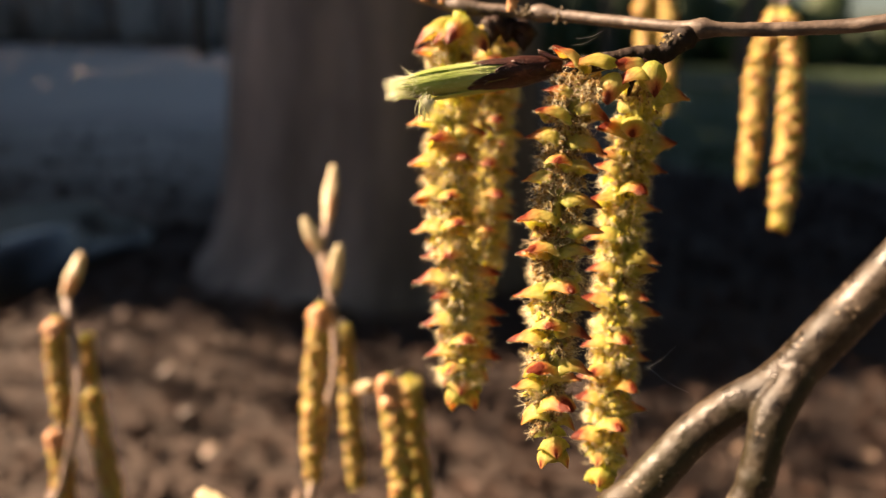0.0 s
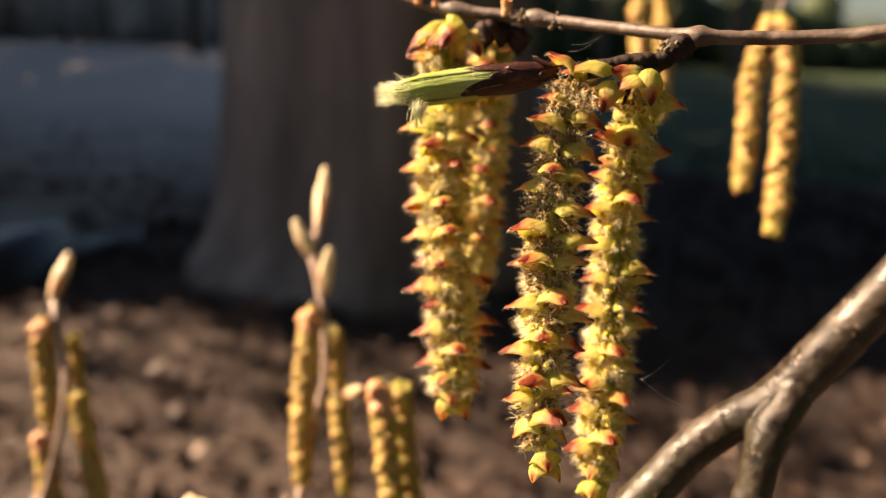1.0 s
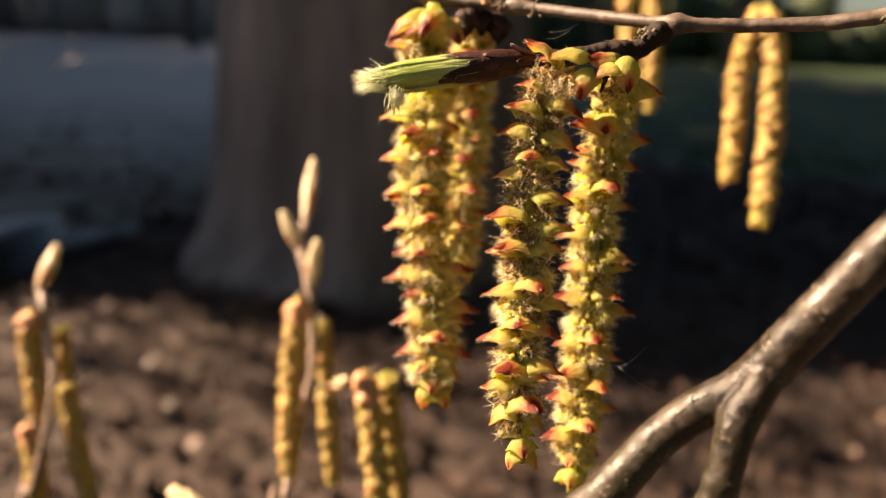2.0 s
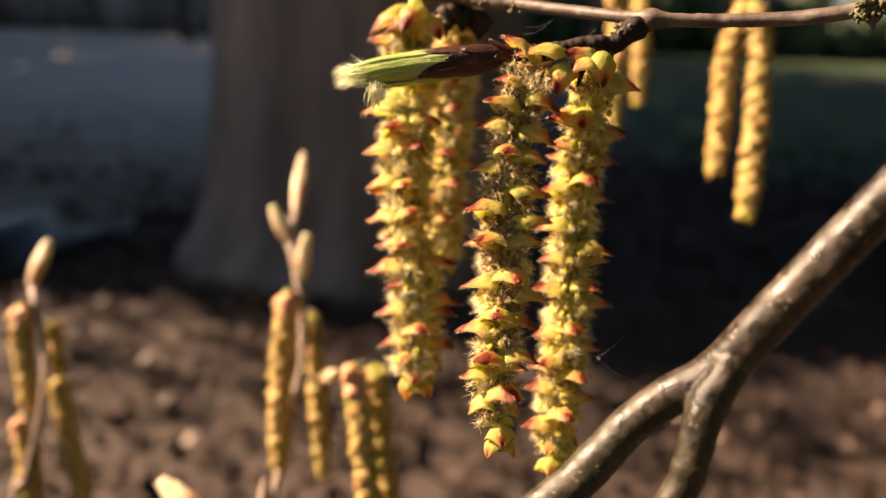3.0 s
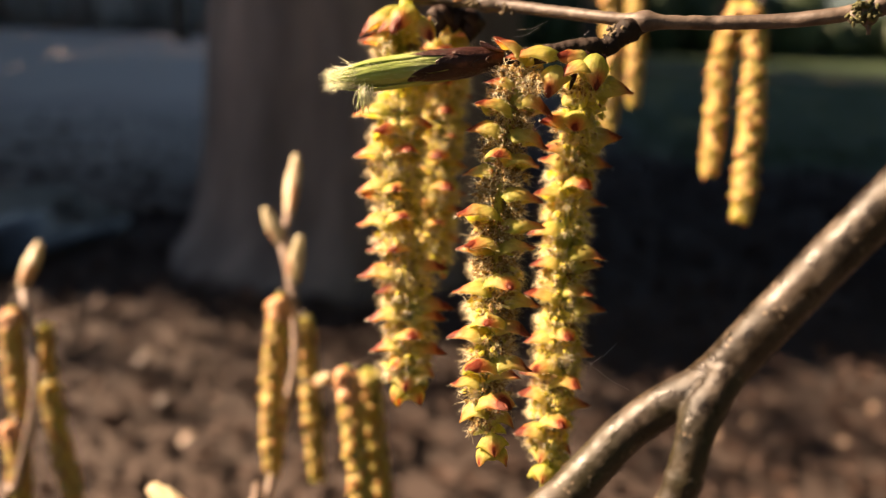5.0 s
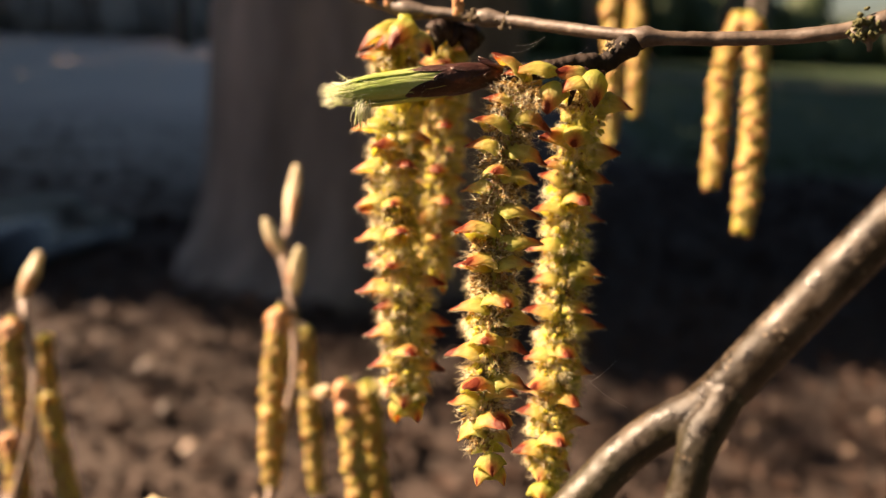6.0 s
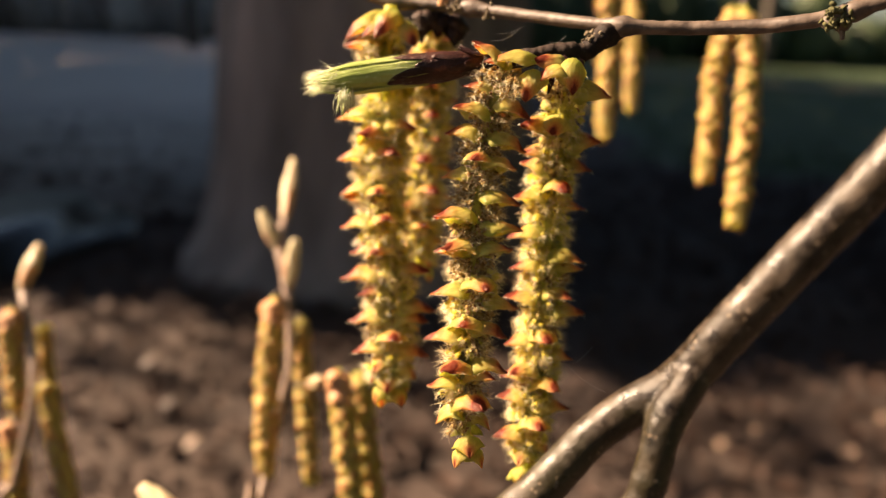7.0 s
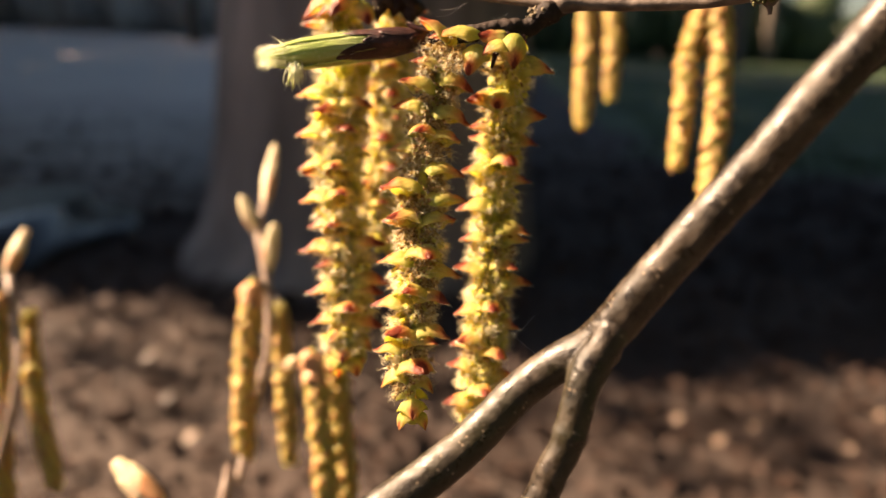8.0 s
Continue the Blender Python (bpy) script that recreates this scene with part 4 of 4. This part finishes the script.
            r = girth(s) * (layer + lift * u * u) + ripple * math.cos(v * 11) * (1 - u) * MM + 0.05 * noise.noise((u * 6, v * 3, around * 5)) * MM
            return a.lerp(b, s) + (up * math.cos(an) + side * math.sin(an)) * r

        shell(bm, place, 0.14 * MM, 14, 14)
        return bm

    bm = bmesh.new()
    tube(bm, [a.lerp(b, f) for f in (0.0, 0.3, 0.6, 0.9)], lambda s: girth(0.9 * s) * 0.9, 40, 24, 0.04, 900)
    bud = part("leaf_bud", bm, LEAF, t, "opening leaf bud, green tip leaving dark brown scales")
    for s0, s1, az, spread, lift, tip in ((0.02, 0.60, -2.15, 1.0, 0.02, 4), (0.02, 0.57, -0.30, 0.8, 0.02, 2), (0.0, 0.43, -1.25, 0.75, 0.05, 2), (0.0, 0.33, -0.75, 0.6, 0.08, 2),
                                          (0.0, 0.24, -1.75, 0.6, 0.1, 2), (0.02, 0.55, 1.2, 1.1, 0.02, 4), (0.02, 0.5, 2.7, 1.0, 0.02, 4), (0.0, 0.17, -0.5, 0.5, 0.5, 1.6), (0.0, 0.15, -1.5, 0.5, 0.5, 1.6),
                                          (0.0, 0.16, 0.4, 0.5, 0.6, 1.6)):
        part("bud_scale", wrap(s0, s1, az, spread, lift, 1.04 + 0.05 * (0.62 - s1), tip), SCALE, bud, "glossy dark brown bud scale")
    rnd = random.Random(9)
    for k, (az, s1, spread, lift) in enumerate(((-0.9, 0.97, 0.95, 0.05), (0.5, 0.94, 1.0, 0.15), (-2.3, 0.90, 0.9, 0.0), (2.0, 0.96, 1.0, 0.1), (-1.6, 1.03, 0.6, 0.2), (-0.2, 1.02, 0.5, 0.3), (-2.9, 0.98, 0.6, 0.5), (1.2, 1.03, 0.5, 0.4))):
        part("leaflet", wrap(0.36, s1, az, spread, lift, 0.96 + 0.012 * k, 2.2, 0.07), LEAF, bud, "pleated pale green young leaf")
    bm = bmesh.new()
    tip = [Vector((-0.0103, 0.1080, 1.1900)), Vector((-0.0109, 0.1076, 1.1888)), Vector((-0.0111, 0.1072, 1.1876)), Vector((-0.0110, 0.1068, 1.1864))]
    tube(bm, tip, lambda s: (0.2 - 0.15 * s * s) * MM, 14, 10, 0.25, 900)
    tube(bm, [v + Vector((-0.7, 0.3, 0.4)) * MM for v in tip], lambda s: (0.16 - 0.12 * s * s) * MM, 14, 10, 0.25, 900)
    part("leaflet", bm, LEAF, bud, "drooping hairy leaf tip")
    bm = bmesh.new()
    back = [a.lerp(b, f) for f in (0.45, 0.55, 0.7, 0.85, 0.97, 1.03)]
    hairs(bm, rnd, back, lambda s: girth(0.45 + 0.58 * s), 900, 0.8 * MM, 0.016 * MM, d * 2)
    hairs(bm, rnd, back[3:], lambda s: (1.4 - 0.8 * s) * MM, 420, 1.7 * MM, 0.022 * MM, d * 2.5)
    for _ in range(120):
        root = tip[0].lerp(tip[1], rnd.random()) + Vector((rnd.gauss(-0.3, .45), rnd.gauss(0, .4), rnd.gauss(0, .3))) * MM
        fibre(bm, root, root + Vector((rnd.gauss(0.05, 0.5), rnd.gauss(-0.2, 0.5), -rnd.uniform(1.2, 3.4))) * MM, 0.045 * MM, 0, rnd.uniform(-.12, .12))
    for _ in range(90):
        fibre(bm, b - d * 2.2 * MM + Vector((rnd.gauss(0, .4), rnd.gauss(0, .6), rnd.gauss(0, .6))) * MM, b + d * rnd.uniform(-0.6, 1.0) * MM + Vector((0, rnd.gauss(0, 1.0), rnd.gauss(-0.2, 1.0))) * MM, 0.06 * MM)
    tagged(part("hairs", bm, BUD_HAIR, bud, "silky white hairs"), kind="stuff")
    # fine fuzz on the spur
    bm = bmesh.new()
    hairs(bm, rnd, spline(spur, 30), lambda s: 0.8 * MM, 120, 0.9 * MM, 0.012 * MM)
    tagged(part("hairs", bm, HAIR, t, "fine pale fuzz on the spur"), kind="stuff")
    # long narrow scales over the joints of the two front catkins
    for c, go, ln, az in (((0.0218, 0.1098, 1.1962), (0.16, 0, -1), 5.2, 1.2), ((0.0196, 0.1092, 1.1955), (-0.5, -0.1, -0.8), 4.6, 0.3), ((0.0178, 0.1088, 1.1955), (-0.25, -0.2, -1), 5.0, -0.5), ((0.0215, 0.1092, 1.1955), (0.05, -0.2, -1), 3.4, 0.4)):
        bm = bmesh.new()
        g = Vector(go).normalized()
        scale_shell(bm, Vector(c), g, Vector((0, -1, 0)), ln * MM, lambda u: (1.1 - 0.5 * u) * MM, az, 0.6, 0.3)
        part("bud_scale", bm, SCALE, t, "dry reddish-brown scale")


front_twig()


# ---- twigs behind ----
def bud_on(t, base, tip, r, label="pale green and pink pointed bud"):
    base, tip = Vector(base), Vector(tip)
    d = tip - base
    bm = bmesh.new()
    tube(bm, [base, base + d * 0.3, base + d * 0.65, tip], lambda s: r * MM * (0.35 + 0.65 * math.sin(math.pi * min(1, 0.12 + 0.80 * s)) ** 0.9), 24, 12, 0.08, 500)
    b = part("bud", bm, PALE, t, label)
    dn = d.normalized()
    up = dn.orthogonal().normalized()
    for k in range(5):
        bm = bmesh.new()
        s0 = 0.06 + 0.09 * k
        scale_shell(bm, base + d * s0, dn, up, d.length * 0.42, lambda u: r * MM * (0.35 + 0.65 * math.sin(math.pi * min(1, 0.12 + 0.80 * (s0 + 0.42 * u))) ** 0.9) * 1.06, 2.3 * k, 0.9, 0.06)
        part("bud_scale", bm, PINK if k < 2 else PALE, b)


def back_twig(label, line, radius, n=120, bark=TWIG):
    t = thing("twig", tuple(line[0]), label=label, category="twig", group="twigs behind")
    bm = bmesh.new()
    tube(bm, line, radius, n, 14, 0.12, 500)
    part("stem", bm, bark, t)
    return t


tw = back_twig("thin wavy upright twig with three pale buds at its tip",
               [(-0.05, -0.02, -0.03), (-0.05, 0.02, 0.4), (-0.05, 0.10, 0.80), (-0.0502, 0.1850, 1.0434), (-0.0482, 0.1960, 1.0567), (-0.0450, 0.2000, 1.0699), (-0.0441, 0.2040, 1.0800), (-0.0429, 0.2080, 1.0865), (-0.0413, 0.2120, 1.0940), (-0.0417, 0.2170, 1.1031), (-0.0430, 0.2210, 1.1126),
                (-0.0458, 0.2275, 1.1215), (-0.0484, 0.2307, 1.1289), (-0.048, 0.2398, 1.1348)], lambda s: (3.0 - 1.55 * min(1, s / 0.8)) * MM, bark=PALE_TWIG)
for pts, r in (([(-0.0424, 0.2156, 1.0884), (-0.0335, 0.2021, 1.0952), (-0.0263, 0.1888, 1.1027), (-0.0198, 0.1834, 1.1105), (-0.0165, 0.192, 1.1075)], 0.75), ([(-0.0422, 0.2225, 1.108), (-0.0445, 0.216, 1.1175), (-0.0451, 0.2111, 1.1195)], 0.9),
               ([(-0.0424, 0.2181, 1.0968), (-0.0415, 0.224, 1.104), (-0.0409, 0.2264, 1.1075)], 0.8), ([(-0.0431, 0.2103, 1.0775), (-0.0475, 0.216, 1.079), (-0.0498, 0.2202, 1.078)], 0.7)):
    bm = bmesh.new()
    tube(bm, pts, lambda s: (r - 0.15 * s) * MM, 24, 10, 0.15, 700)
    part("side_twig", bm, TWIG, tw)
bud_on(tw, (-0.0480, 0.2398, 1.1348), (-0.0488, 0.2591, 1.1506), 2.1)
bud_on(tw, (-0.0484, 0.2305, 1.1275), (-0.0544, 0.235, 1.1384), 2.0)
bud_on(tw, (-0.044, 0.2251, 1.1168), (-0.0421, 0.2275, 1.1319), 2.1)
bud_on(tw, (-0.0335, 0.2021, 1.0952), (-0.0275, 0.1865, 1.1055), 1.6)

tw = back_twig("thin upright twig with one pale bud and several catkins",
               [(-0.10, -0.05, -0.03), (-0.11, 0.0, 0.4), (-0.13, 0.10, 0.78), (-0.1386, 0.2120, 1.0257), (-0.1361, 0.2170, 1.0397), (-0.1333, 0.2230, 1.0554), (-0.1324, 0.2290, 1.0669), (-0.1330, 0.2355, 1.0784), (-0.1376, 0.2440, 1.0891), (-0.1428, 0.2505, 1.0985),
                (-0.1443, 0.2537, 1.1025)], lambda s: (3.0 - 1.6 * min(1, s / 0.8)) * MM, bark=PALE_TWIG)
for pts in ([(-0.142, 0.2485, 1.094), (-0.1438, 0.247, 1.0975), (-0.1446, 0.2458, 1.0973)], [(-0.138, 0.244, 1.0865), (-0.141, 0.255, 1.0875), (-0.1422, 0.26, 1.085)],
            [(-0.1325, 0.2325, 1.070), (-0.1295, 0.2335, 1.0765), (-0.1286, 0.2335, 1.076)], [(-0.133, 0.226, 1.0575), (-0.138, 0.2285, 1.064), (-0.1398, 0.2296, 1.0635)]):
    bm = bmesh.new()
    tube(bm, pts, lambda s: (0.9 - 0.15 * s) * MM, 16, 10, 0.15, 700)
    part("side_twig", bm, TWIG, tw)
bud_on(tw, (-0.1442, 0.2523, 1.1013), (-0.1434, 0.2664, 1.1135), 2.4)

tw = back_twig("short low twig with plump pale buds",
               [(-0.02, -0.02, -0.03), (-0.02, 0.0, 0.5), (-0.025, 0.07, 0.95), (-0.036, 0.13, 1.068), (-0.0441, 0.1433, 1.0791), (-0.0500, 0.147, 1.084)], lambda s: (2.6 - 1.5 * s) * MM)
bud_on(tw, (-0.0500, 0.147, 1.084), (-0.0641, 0.1545, 1.0918), 2.9, "plump pale green bud with pink scales")
bud_on(tw, (-0.036, 0.13, 1.068), (-0.0426, 0.146, 1.0878), 2.4)

tw = back_twig("thin brown twig above, bearing hanging catkins",
               [(0.110, 0.0755, 1.272), (0.15, 0.15, 1.262), (0.130, 0.22, 1.238), (0.1000, 0.2455, 1.2215), (0.0763, 0.2524, 1.2237), (0.0461, 0.2586, 1.2283), (0.0253, 0.2655, 1.2352)], lambda s: (1.5 - 0.5 * s) * MM)
for pts in ([(0.1000, 0.2455, 1.2215), (0.0920, 0.2425, 1.213), (0.0888, 0.2395, 1.2065)], [(0.0461, 0.2586, 1.2283), (0.048, 0.25, 1.219), (0.0570, 0.2814, 1.2115)], [(0.0600, 0.2555, 1.2262), (0.0602, 0.26, 1.219), (0.0700, 0.3038, 1.2130)]):
    bm = bmesh.new()
    tube(bm, pts, lambda s: (1.1 - 0.1 * s) * MM, 14, 10, 0.1, 700)
    part("side_twig", bm, TWIG, tw)

# ---- loose silk threads ----
for a, b in (((0.0225, 0.1014, 1.1527), (0.0253, 0.0990, 1.1572)), ((0.0222, 0.1011, 1.1530), (0.0268, 0.0956, 1.1518)),
        ((0.0093, 0.1075, 1.1982), (0.0133, 0.1079, 1.1995)),
        ((0.0087, 0.1072, 1.1973), (0.0122, 0.1076, 1.1986)),
        ((0.0189, 0.1075, 1.1984), (0.0166, 0.1073, 1.1975))):
    bm = bmesh.new()
    a, b = Vector(a), Vector(b)
    tube(bm, [a, a.lerp(b, 0.5) + Vector((0, 0, -0.0004)), b], lambda s: 0.008 * MM, 12, 5)
    tagged(new("silk_thread", data_of("silk_thread", bm, SILK)), "fine white spider silk caught on the plant", "silk", "silk threads")
